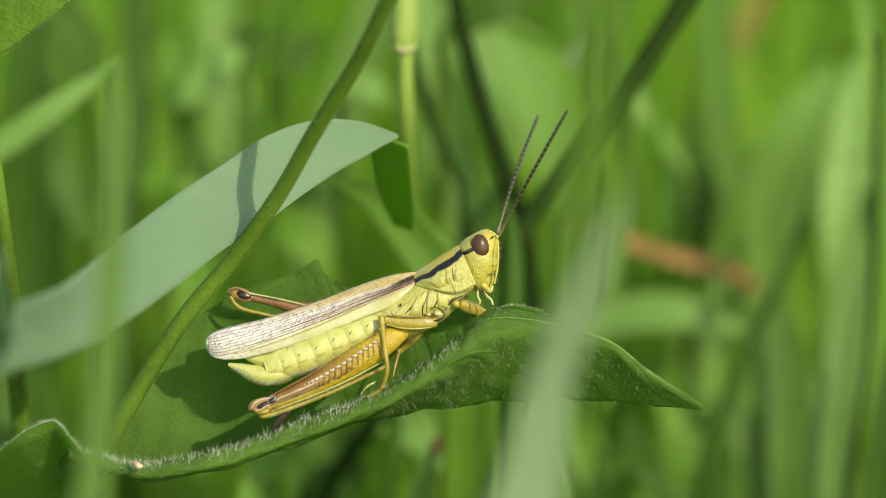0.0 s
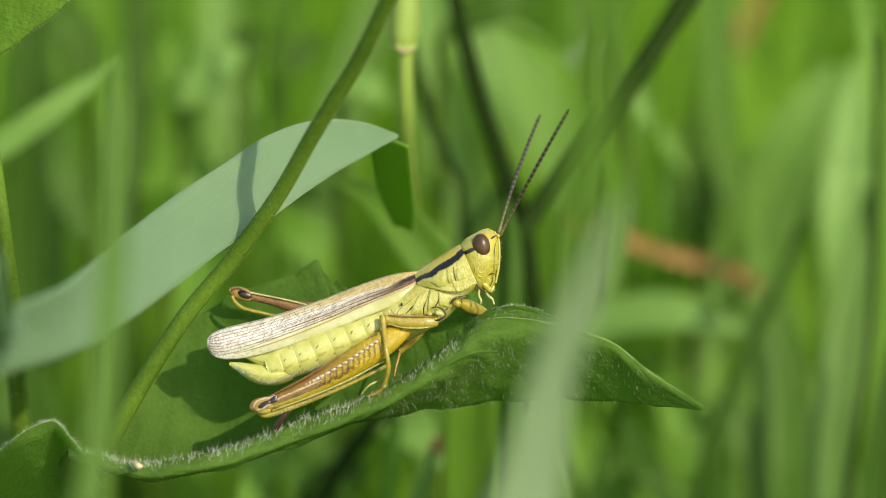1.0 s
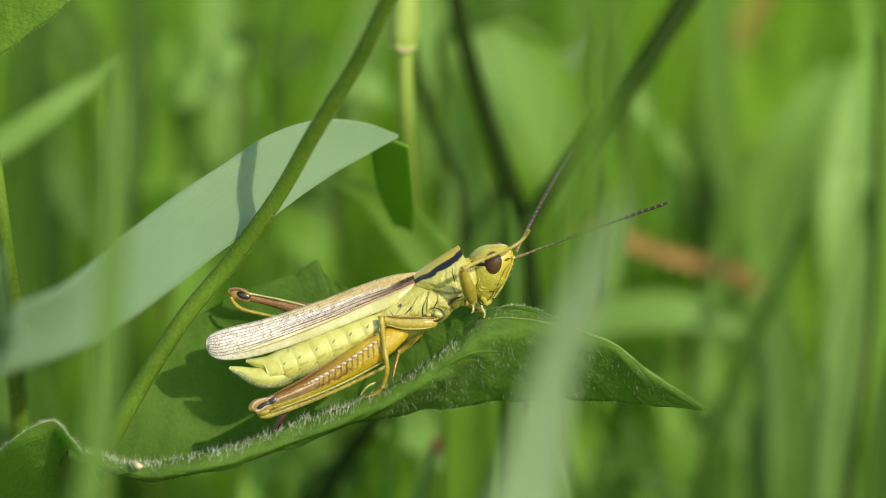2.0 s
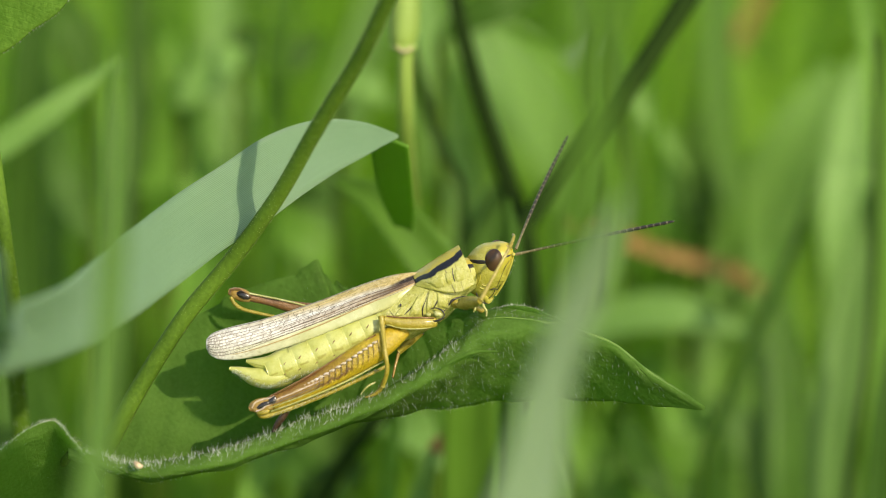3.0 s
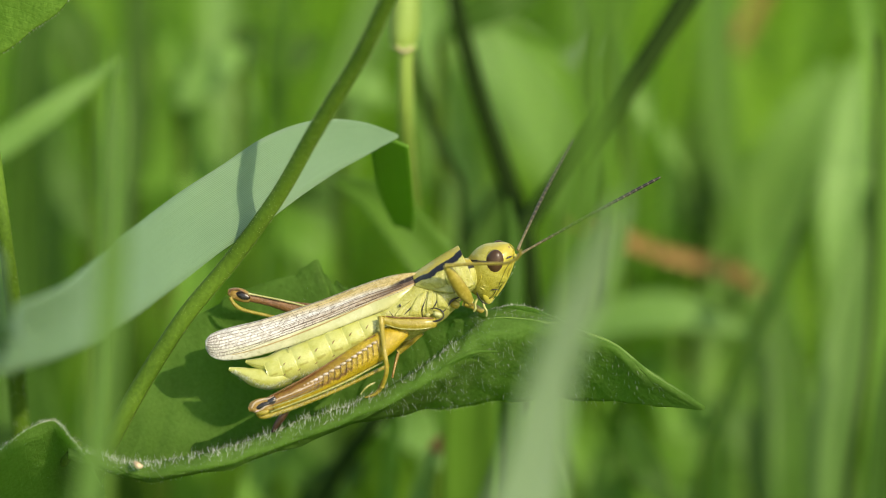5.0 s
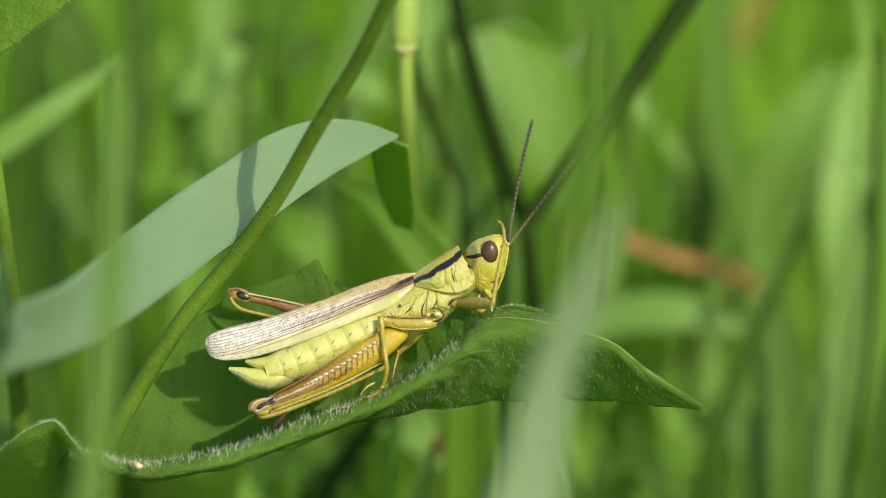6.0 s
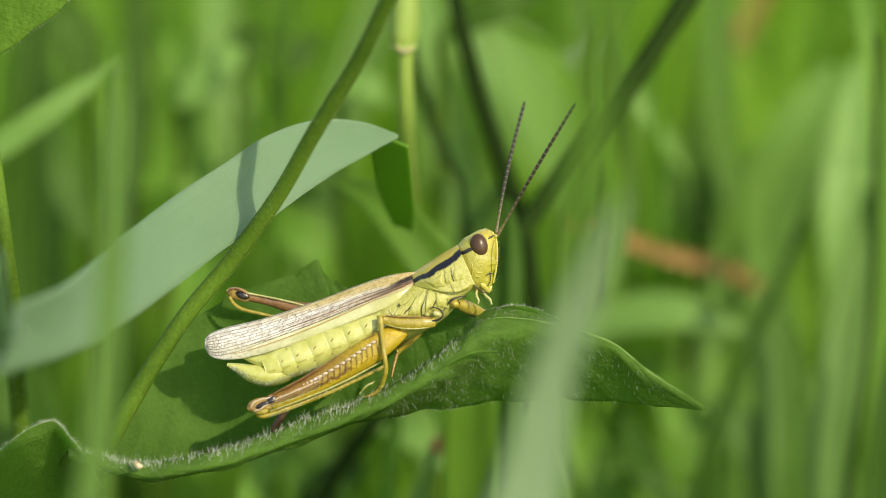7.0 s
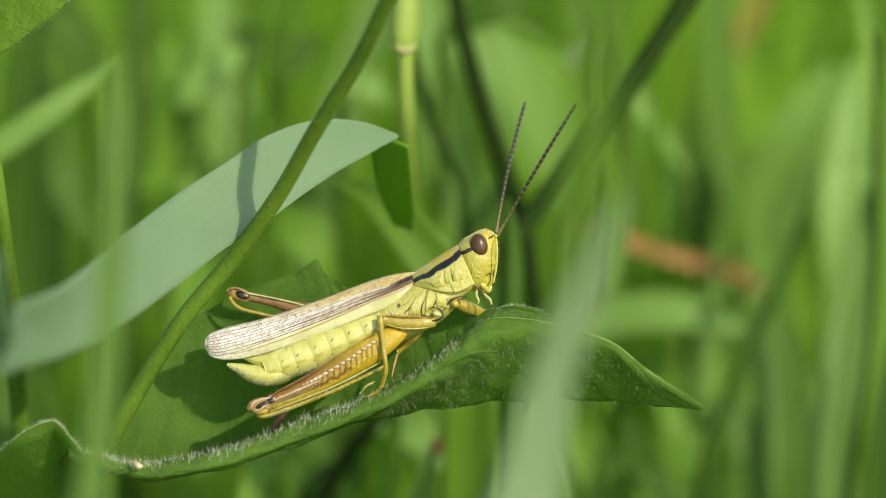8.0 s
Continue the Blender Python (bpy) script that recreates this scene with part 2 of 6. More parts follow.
def grass(pts, widths, mat, label, face=(0, -1, 0.35), rolls=(0, 0), cup=0.18, shift=(0, 0), thick=0.22, n=70, group="grass plants"):
    """One grass shoot: its sheath stands in the soil and the blade rises out of it."""
    path = eased(pts, shift)
    w = [widths[0] * 0.8] + [widths[0]] * 4 + list(widths)
    ob = holder("grass_plant", path[0], label, "grass", group)
    part("blade", ribbon(path, w, n, 7, face, rolls, cup), mat, ob, path[0], thick=thick)
    r = widths[0] * 0.3
    a, b = np.array(path[0]), np.array(path[1])
    part("sheath", tube([a, a * 0.7 + b * 0.3, a * 0.4 + b * 0.6], [r, r * 0.9, r * 0.6], 12, 8), mat, ob, path[0])
    return ob


def hairs(roots, ways, length, thick=0.02):
    """Thin pointed hairs, three-sided, one at each root."""
    v, f = [], []
    for k, (p, d) in enumerate(zip(roots, ways)):
        d = d / np.linalg.norm(d)
        a = unit(np.cross(d, (0.3, 0.5, 0.8)))
        b = np.cross(d, a)
        ln = length * random.uniform(0.5, 1.15)
        for q in range(3):
            g = q * 2.0944
            v.append(p + (a * math.cos(g) + b * math.sin(g)) * thick)
        v.append(p + d * ln)
        j = 4 * k
        f += [[j, j + 1, j + 3], [j + 1, j + 2, j + 3], [j + 2, j, j + 3]]
    return np.array(v), f, np.zeros((len(v), 2))


# ---- ground and meadow ----
def ground():
    xs = np.concatenate([np.linspace(-2000, 2000, 60), [-400000, -40000, -8000, 8000, 40000, 400000]])
    xs.sort()
    gx, gy = np.meshgrid(xs, xs, indexing="ij")
    near = np.exp(-(gx ** 2 + gy ** 2) / 2.0e6)
    gz = (np.sin(gx * 0.021 + 1.3) * np.cos(gy * 0.017) * 6 + np.sin(gx * 0.06) * np.sin(gy * 0.05) * 3) * near - 4
    v = np.stack([gx, gy, gz], -1).reshape(-1, 3)
    ob = thing("ground", (v, grid_faces(len(xs), len(xs)), v[:, :2]), M_SOIL, (0, 0, 0), "dark meadow soil with short turf under dense grass", "ground", kind="structure")
    return ob


def meadow():
    rng = np.random.default_rng(7)
    v, f, uv = [], [], []
    k = 0
    def blade(x, y, h, w, lean, turn):
        nonlocal k
        n = 9
        s = np.linspace(0, 1, n)
        bend = s ** 2.2
        px = x + math.cos(turn) * lean * bend
        py = y + math.sin(turn) * lean * bend
        pz = h * (s - 0.25 * bend * min(1, lean / h))
        c = np.stack([px, py, pz], 1)
        a = turn + rng.uniform(0.6, 2.5)
        side = np.array([math.cos(a), math.sin(a), rng.uniform(-0.2, 0.2)])
        wid = w * np.clip(1.15 - s ** 2.5 * 1.15, 0.02, 1)
        crease = np.array([0, 0, 0.25])
        rows = [c + side * (e * wid / 2)[:, None] + (crease * abs(e) * wid[:, None]) for e in (-1, 0, 1)]
        v.append(np.stack(rows, 1).reshape(-1, 3))
        f.extend(grid_faces(n, 3, False, k))
        uv.append(np.stack([np.repeat(s, 3), np.tile([-1, 0, 1], n)], 1))
        k += n * 3
    for _ in range(3800):
        d = 130 + 1500 * rng.random() ** 1.5
        x = rng.uniform(-1, 1) * (160 + d * 0.5)
        blade(x, d, rng.uniform(110, 300), rng.uniform(3, 8), rng.uniform(20, 160), rng.uniform(0, 6.28))
    for _ in range(17000):
        a, d = rng.uniform(0, 6.28), 420 + 2300 * rng.random() ** 1.3
        x, y = math.cos(a) * d, -120 + math.sin(a) * d
        if y > 130 and abs(x) < 160 + y * 0.5 and y < 1500:
            continue
        tall = min(1.0, d / 1000)
        blade(x, y, rng.uniform(110, 300) * tall, rng.uniform(3, 8), rng.uniform(20, 140), rng.uniform(0, 6.28))
    return thing("meadow_grass", (np.vstack(v), f, np.vstack(uv)), M_MEADOW, (0, 0, 0), "dense sunlit green meadow grass growing from the soil", "grass", kind="stuff")


ground()
meadow()

# ---- plants round the insect ----
def glaucous_blade():
    pts = [(-33.0, -45.8, 248.7), (-30.86, -36.96, 246.62), (-27.50, -22.33, 242.98), (-23.70, -8.93, 241.79), (-19.87, -0.44, 242.30), (-16.37, 2.74, 243.73), (-13.21, 4.94, 245.38), (-10.02, 7.09, 246.33), (-6.78, 8.78, 246.57), (-3.79, 10.76, 246.18)]
    path = rooted(pts, (-30, 10))
    w = [3.68, 4.14, 4.60, 4.88, 5.34, 5.70, 5.89, 5.89, 5.70, 4.78, 2.94, 0.28]
    top = ribbon(path, w, 110, 11, (0.1, -1, 0.5), (-50, -50, -50, -45, -35, -15, 0, 0, 0, 0, 0, 0), 0.06)
    turned = ribbon([(-4.47, 11.06, 245.84), (-4.37, 12.99, 243.25), (-4.17, 15.26, 240.44), (-3.84, 18.00, 237.43), (-3.49, 20.77, 234.51)], [3.4, 3.6, 3.5, 3.0, 1.8], 30, 9, (-0.35, -0.9, -0.1), (0, 0), 0.03)
    ob = holder("grass_plant", path[0], "broad blue-green grass blade arching over, finely ribbed", "grass", "grass plants")
    part("blade", top, M_GLAUCOUS, ob, path[0], thick=0.2)
    part("blade_tip", turned, M_GRASS_BRIGHT, ob, pts[-1], "hanging tip, darker underside showing", thick=0.2)
    return ob


def hairy_stem():
    pts = [(-32.45, 2.72, 212.42), (-28.92, -2.65, 221.04), (-26.43, -3.76, 226.18), (-24.27, -2.84, 229.89), (-21.00, -1.60, 234.76), (-17.08, -0.65, 239.41), (-13.24, -1.93, 245.24), (-10.06, -4.53, 251.56), (-6.39, -6.74, 258.33), (-4.19, -8.34, 263.30), (-2.09, -9.98, 268.16), (0.25, -10.19, 273.42)]
    path = rooted(pts, (-20, 10))
    shape = tube(path, [0.82, 0.82, 0.80, 0.78, 0.76, 0.74, 0.72, 0.69, 0.66, 0.65, 0.63, 0.62, 0.60, 0.37], 120, 14)
    ob = holder("hairy_herb", path[0], "slender olive-green meadow herb stem with fine hairs", "plant")
    part("stalk", shape, M_STEM, ob, path[0])
    rng = np.random.default_rng(3)
    c = spline(pts, 400)
    t = unit(np.gradient(c, axis=0))
    roots, ways = [], []
    for _ in range(1500):
        i = rng.integers(20, 330)
        d = rng.normal(size=3)
        d = unit(d - t[i] * (d @ t[i]))
        roots.append(c[i] + d * 0.65)
        ways.append(d + t[i] * 0.5)
    part("stem_hair", hairs(roots, ways, 0.22, 0.02), M_STEM_HAIR, ob, path[0], kind="stuff")
    return ob


def broad_leaf_plant():
    # five lines along the blade: near margin, lip of the fold, crest, valley behind it, far margin
    near = [(-30.19, -7.83, 224.95), (-27.50, -8.54, 224.17), (-23.42, -8.62, 223.36), (-17.48, -8.46, 224.38), (-12.05, -7.32, 225.77), (-6.63, -4.62, 226.75), (-1.12, -0.60, 226.09), (3.10, 0.33, 226.31), (8.23, -0.30, 226.93), (12.84, -1.44, 227.31), (16.85, -4.15, 228.04), (21.13, -6.32, 228.51)]
    lip = [(-30.21, -7.92, 225.28), (-27.46, -8.78, 224.67), (-23.52, -9.78, 224.27), (-17.39, -9.60, 225.33), (-11.97, -8.62, 226.88), (-6.55, -7.40, 228.47), (-1.32, -6.20, 230.88), (2.00, -5.24, 232.94), (5.52, -4.24, 234.22), (12.62, -4.15, 233.30), (16.72, -5.24, 230.88), (21.09, -6.30, 228.55)]
    crest = [(-30.30, -7.41, 225.51), (-27.51, -8.04, 225.24), (-24.28, -8.70, 224.89), (-17.46, -8.30, 226.00), (-12.03, -7.15, 227.68), (-6.57, -6.02, 229.33), (-1.78, -4.78, 231.58), (1.42, -3.68, 233.70), (4.86, -2.84, 235.14), (12.65, -3.40, 233.59), (16.74, -4.86, 231.07), (21.09, -6.27, 228.64)]
    valley = [(-30.36, -6.43, 224.68), (-27.80, -4.97, 223.44), (-24.62, -3.42, 221.84), (-18.04, -0.73, 221.92), (-12.43, 0.37, 223.49), (-6.78, 1.01, 225.26), (-1.59, 0.53, 228.31), (1.67, -0.37, 231.69), (4.88, -1.97, 234.60), (12.68, -2.94, 233.11), (16.77, -4.44, 230.75), (21.09, -6.19, 228.56)]
    far = [(-29.99, -6.39, 224.81), (-27.77, -3.53, 224.47), (-26.17, 0.46, 226.66), (-22.78, 3.11, 231.01), (-16.70, 4.88, 234.42), (-11.53, 5.85, 235.62), (-8.69, 5.49, 234.64), (-3.97, 5.13, 233.66), (3.07, 1.08, 234.22), (7.42, -1.11, 235.21), (16.42, -4.08, 231.15), (21.09, -6.16, 228.64)]
    base = (-35.64, 7.50, 207.99)
    root = (base[0] - 20, base[1] + 8, -2.0)
    plant = holder("leafy_plant", root, "hairy broad-leaved meadow plant carrying the grasshopper on a leaf", "plant")
    stalk = [root, (root[0] + 4, root[1] - 2, base[2] * 0.5), base, (-33.67, 5.87, 215.20), (-31.58, -2.46, 221.55), (-30.14, -7.04, 225.04)]
    part("stalk", tube(stalk, [1.6, 1.5, 1.2, 0.8, 0.5, 0.3], 60, 12), M_STEM, plant, root)
    n, k = 260, 61
    rng = np.random.default_rng(5)
    lines = np.stack([spline(q, n) for q in (near, lip, crest, valley, far)], 1)
    s = np.linspace(0, 1, n)
    # uneven teeth along the far margin, a hooked one among them
    tooth = (s * 19 + 0.6 * np.sin(s * 23)) % 1.0
    lines[:, 4] += np.array([0.15, 0.25, 0.9]) * (0.55 * (1 - tooth) ** 2 * np.clip((0.66 - s) * 8, 0.08, 1) * np.sin(s * np.pi) ** 0.5)[:, None]
    lines[:, 4] += np.array([0.7, 0.3, 1.0]) * (0.9 * np.exp(-((s - 0.462) / 0.010) ** 2))[:, None]
    lines[:, 0] += np.array([0.0, 0.0, 0.9]) * (0.14 * np.sin(s * 61) * np.sin(s * np.pi))[:, None]
    x = np.linspace(-1, 1, k)
    knots = (-1, -0.45, -0.15, 0.25, 1)
    grid = np.stack([np.stack([np.interp(x, knots, q[:, e]) for e in range(3)], -1) for q in lines])
    for _ in range(8):
        grid[:, 1:-1] = (grid[:, :-2] + 2 * grid[:, 1:-1] + grid[:, 2:]) / 4
    # side veins pull the tissue into shallow quilts, and the whole blade is slightly crumpled
    ss, xx = np.meshgrid(s, x, indexing="ij")
    quilt = np.abs(np.sin((ss * 13 - np.abs(xx) * 1.6) * np.pi)) ** 0.6 - 0.6
    crumple = np.sin(ss * 71 + 5 * xx) * np.sin(xx * 17 + ss * 9) + 0.6 * np.sin(ss * 131 - 11 * xx + 2)
    lift = (quilt * np.where(xx > 0, 0.34, 0.13) * np.clip(np.abs(xx) * 1.8, 0, 1) * np.clip((1.02 - np.abs(xx)) * 4, 0, 1) + crumple * 0.075) * np.clip(np.sin(ss * np.pi) * 2.5, 0, 1)
    up = unit(np.cross(np.gradient(grid, axis=0), np.gradient(grid, axis=1)))
    up *= np.sign(up[..., 2:3] - up[..., 1:2])
    grid = grid + up * lift[..., None]
    uv = np.stack([ss.ravel(), xx.ravel()], 1)
    leaf = part("leaf", (grid.reshape(-1, 3), grid_faces(n, k), uv), M_LEAF, plant, stalk[-1], "hairy green leaf folded along its midrib, pointed tip", thick=0.25)

    def on(a, b):
        """A point of the blade and the way out of its upper side, a along it and b across."""
        i, j = int(np.clip(a, 0, 0.999) * n), int((np.clip(b, -1, 0.999) + 1) / 2 * k)
        return grid[i, j] + rng.normal(0, 0.03, 3), up[i, j]

    rib = spline(crest, 90)[62:]
    part("midrib", tube(rib, [0.03, 0.10, 0.16, 0.17, 0.14, 0.07], 60, 10), M_MIDRIB, leaf, stalk[-1], "pale green midrib")
    part("side_vein", tube([(-0.64, -6.17, 231.55), (0.73, -5.83, 232.50), (2.46, -5.44, 233.12), (4.56, -5.08, 233.08)], [0.02, 0.14, 0.16, 0.03], 30, 10), M_LEAF, leaf, stalk[-1])
    # long bristles on the fold, fine fuzz on its lip, drooping hairs on the shaded side
    roots, ways = [], []
    for _ in range(600):
        p, w = on(rng.uniform(0.05, 0.47) if rng.random() < 0.85 else rng.uniform(0.47, 0.62), rng.normal(-0.22, 0.09))
        roots.append(p)
        ways.append(np.array([rng.normal(0.05, 0.30), rng.normal(-0.25, 0.3), 1.0]))
    part("leaf_hair", hairs(roots, ways, 1.0, 0.017), M_HAIR, leaf, stalk[-1], "silvery bristles along the fold", "stuff")
    roots, ways = [], []
    for _ in range(3600):
        p, w = on(rng.uniform(0.04, 0.72), rng.uniform(-0.75, -0.05))
        roots.append(p)
        ways.append(w + rng.normal(0, 0.5, 3) + np.array([0, -0.2, 0.4]))
    part("leaf_hair", hairs(roots, ways, 0.36, 0.008), M_HAIR, leaf, stalk[-1], "short fine fuzz", "stuff")
    roots, ways = [], []
    for _ in range(420):
        p, w = on(rng.uniform(0.48, 0.93), rng.uniform(-1.0, -0.45))
        roots.append(p)
        ways.append(np.array([rng.normal(0.15, 0.3), -0.75, rng.normal(-0.5, 0.35)]))
    for _ in range(200):
        p, w = on(rng.uniform(0.40, 0.78), rng.uniform(0.08, 0.9))
        roots.append(p)
        ways.append(w + rng.normal(0, 0.35, 3))
    part("leaf_hair", hairs(roots, ways, 0.62, 0.012), M_HAIR, leaf, stalk[-1], "short silvery hairs", "stuff")
    edge = [on(rng.uniform(0.66, 0.86), 1)[0] for _ in range(190)]
    part("margin_hair", hairs(edge, [np.array([rng.normal(0.1, 0.4), rng.normal(-0.4, 0.3), 0.8]) for _ in edge], 0.36, 0.014), M_HAIR, leaf, stalk[-1], "short silvery hairs", "stuff")
    edge = [on(rng.uniform(0.1, 0.8), -1)[0] for _ in range(200)]
    part("margin_hair", hairs(edge, [np.array([rng.normal(0.1, 0.4), rng.normal(-0.4, 0.3), -0.8]) for _ in edge], 0.36, 0.011), M_HAIR, leaf, stalk[-1], "short silvery hairs", "stuff")
    # the second leaf bends over a fold beside the stalk
    fold = [(-38.22, -9.78, 224.82), (-35.64, -8.34, 225.86), (-33.44, -7.32, 227.20), (-31.45, -6.64, 227.60), (-30.14, -7.60, 226.73), (-28.80, -8.68, 225.51)]
    low = [(-40.19, -0.32, 212.81), (-37.81, 0.01, 213.70), (-35.42, 0.17, 214.15), (-32.57, 0.33, 214.60), (-29.60, -0.33, 215.69), (-27.88, -4.01, 220.21)]
    n2 = 50
    f1, f2 = spline(fold, n2), spline(low, n2)
    r2 = [f1 + (f2 - f1) * q + np.array([0, -1.2, 0.6]) * (q * (1 - q) * 1.2) for q in np.linspace(0, 1, 9)]
    v2 = np.stack(r2, 1).reshape(-1, 3)
    l2 = part("leaf", (v2, grid_faces(n2, 9), np.stack([np.repeat(np.linspace(0, 1, n2), 9), np.tile(np.linspace(0, 1, 9), n2)], 1)), M_LEAF, plant, fold[-1], "hairy green leaf bent over a sharp fold", thick=0.25)
    roots = [f1[rng.integers(0, n2)] + rng.normal(0, 0.08, 3) for _ in range(260)] + [r2[rng.integers(0, 9)][rng.integers(0, n2)] for _ in range(420)]
    ways = [np.array([rng.normal(0.2, 0.4), rng.normal(-0.5, 0.3), 0.8]) for _ in roots]
    part("leaf_hair", hairs(roots, ways, 0.5, 0.012), M_HAIR, l2, fold[-1], "short silvery hairs", "stuff")
    return plant


glaucous_blade()
hairy_stem()
broad_leaf_plant()
thing("plant_crumb", tube([(-24.70, -9.79, 225.42), (-24.45, -10.14, 225.32), (-24.19, -10.09, 225.16), (-24.06, -9.95, 225.24)], [0.1, 0.26, 0.2, 0.06], 12, 9), M_CRUMB, (-24.43, -9.89, 225.12), "tiny beige plant crumb caught in the leaf hairs", "debris")

# nearer blades, well out of focus
grass([(2.67, -69.26, 242.71), (4.72, -67.18, 248.42), (6.05, -65.98, 254.65), (7.10, -65.74, 258.21), (8.47, -65.52, 261.74), (9.50, -65.60, 264.45), (10.51, -65.69, 267.14)], [4.8, 4.4, 3.1, 2.8, 2.4, 1.5, 0.3], M_PALE, "pale grass blade close before the insect, upright", face=(0.45, -0.85, 0.35), shift=(-6, -4))
grass([(-21.96, -66.98, 243.11), (-21.61, -65.35, 247.59), (-21.06, -63.79, 251.87), (-20.51, -62.02, 256.74), (-20.16, -59.66, 263.23), (-20.02, -57.65, 268.74), (-19.89, -56.00, 273.28)], [1.9, 1.8, 1.7, 1.6, 1.6, 1.5, 0.4], M_GRASS_SOFT, "light green narrow upright grass blade", face=(0.3, -0.9, 0.3))
grass([(30.90, -81.23, 250.74), (29.00, -75.82, 265.61), (24.29, -70.73, 285.44), (16.89, -71.42, 289.41), (10.80, -73.98, 285.30), (8.67, -75.87, 280.09), (8.31, -77.66, 275.18), (7.51, -79.13, 271.13), (6.28, -80.71, 266.80)], [2.8, 2.8, 2.8, 2.8, 2.6, 2.2, 2.1, 2.0, 0.4], M_GRASS_MID, "slender green grass blade arching over, very near", face=(-0.3, -0.9, 0.3))


# plants behind
def culm():
    """A grass culm with the swollen sheath of its next leaf."""
    pts = [(-0.25, 74.81, 182.43), (-1.70, 61.39, 204.02), (-2.82, 43.61, 225.35), (-3.32, 29.81, 240.07), (-3.36, 27.63, 248.67), (-3.50, 29.57, 256.93), (-3.40, 32.30, 264.44)]
    path = rooted(pts, (6, 8))
    ob = holder("grass_culm", path[0], "yellow-green upright grass culm with a swollen sheath", "grass culm")
    part("stalk", tube(path, [0.74] * 7 + [0.55, 0.37], 80, 12), M_CULM, ob, path[0])
    part("node", ball((-3.51, 27.76, 249.05), (1.2, 1.2, 0.6), 0), M_CULM, ob, path[0], "pale swollen node")
    part("sheath", tube([(-3.46, 27.59, 248.58), (-3.51, 27.97, 249.61), (-3.41, 28.46, 251.55), (-3.25, 29.71, 255.87), (-3.10, 31.32, 260.59)], [0.75, 1.25, 1.36, 1.25, 1.0], 40, 16), M_CULM, ob, path[0], "pale yellow-green leaf sheath")
    part("sheath_rim", tube([(-4.20, 26.80, 249.33), (-3.89, 26.51, 249.11), (-3.44, 26.26, 249.02), (-2.94, 26.51, 249.11), (-2.65, 26.82, 249.38)], [0.06, 0.11, 0.12, 0.11, 0.06], 20, 8), M_CRUMB, ob, path[0], "pale collar")



def stem(pts, radii, mat, label, shift=(0, 0)):
    """A bare shoot that stands in the soil."""
    path = eased(pts, shift)
    ob = holder("meadow_shoot", path[0], label, "plant", "shoots behind")
    part("stalk", tube(path, [radii[0]] * 5 + list(radii), 110, 12), mat, ob, path[0])
    a, b = np.array(path[0]), np.array(path[1])
    part("sheath", tube([a, a * 0.7 + b * 0.3, a * 0.3 + b * 0.7], [radii[0] * 1.5, radii[0] * 1.4, radii[0] * 1.08], 16, 10), M_GRASS, ob, path[0], "green leaf sheath")
    return ob


def leaf(pts, widths, mat, label, face=(0.2, -1, 0.5), cup=0.12, shift=(0, 0)):
    """A broad leaf on a thin stalk that stands in the soil."""
    root = (pts[0][0] + shift[0], pts[0][1] + shift[1], -2.0)
    ob = holder("leafy_shoot", root, label, "plant", "shoots behind")
    x, y, z = pts[0]
    part("stalk", tube([root, (x * 0.5 + root[0] * 0.5, y * 0.5 + root[1] * 0.5, z * 0.5), pts[0]], [1.0, 0.9, 0.6], 24, 8), M_STEM, ob, root)
    part("leaf", ribbon(pts, widths, 40, 9, face, (0, 0), cup), mat, ob, pts[0], thick=0.25)
    return ob


culm()
# stems behind, darkened by colour where shade falls on them
stem([(6.87, 46.30, 191.81), (7.78, 47.57, 201.15), (8.99, 48.26, 211.80), (8.35, 48.69, 221.75), (6.82, 48.69, 227.61), (3.69, 48.06, 237.58), (1.66, 47.77, 245.54), (0.05, 47.78, 254.36)], [0.9, 0.95, 1.0, 1.0, 0.98, 0.88, 0.78, 0.65], M_GRASS_SHADED, "leaning green stem, its shade put into the colour", (10, 10))
stem([(1.8, 58.5, 225.4), (0.1, 59.7, 228.6), (-2.0, 61.8, 234.5), (-3.6, 64.2, 240.9)], [0.55, 0.64, 0.60, 0.41], M_GRASS_SHADED, "leaning green stem, its shade put into the colour", (10, 10))
stem([(-14.98, 45.91, 190.74), (-11.99, 44.20, 197.74), (-7.36, 40.98, 206.43), (0.32, 38.41, 216.91), (3.61, 40.27, 222.02), (8.41, 42.37, 227.79), (17.03, 45.40, 239.03), (23.98, 48.07, 249.28), (29.03, 49.24, 258.35)], [0.92, 0.92, 0.92, 0.92, 0.92, 0.97, 1.10, 1.15, 0.83], M_GRASS_SHADED, "green stem leaning before the meadow, shade put into its colour", (-10, 10))
# fills a dark gap, its deep colour standing in for the shade
stem([(6.67, 23.77, 205.91), (6.44, 26.41, 216.09), (6.26, 27.96, 223.28), (6.31, 29.91, 228.63), (5.98, 30.73, 233.81)], [1.2, 1.2, 1.2, 1.0, 0.23], M_GRASS_DEEP_SHADE, "deep green shoot, shade put into its colour", (0, 10))
stem([(27.3, 58.2, 195.2), (32.0, 62.2, 206.2), (36.1, 65.6, 215.6), (39.2, 70.5, 223.2)], [0.78, 0.74, 0.64, 0.23], M_GRASS_DEEP_SHADE, "leaning green stem, its shade put into the colour")
stem([(40.6, 47.5, 195.0), (42.9, 53.3, 211.0), (43.5, 59.1, 227.0), (43.9, 63.8, 239.8)], [0.41, 0.41, 0.41, 0.37], M_GRASS_SHADED, "upright green stem, its shade put into the colour")
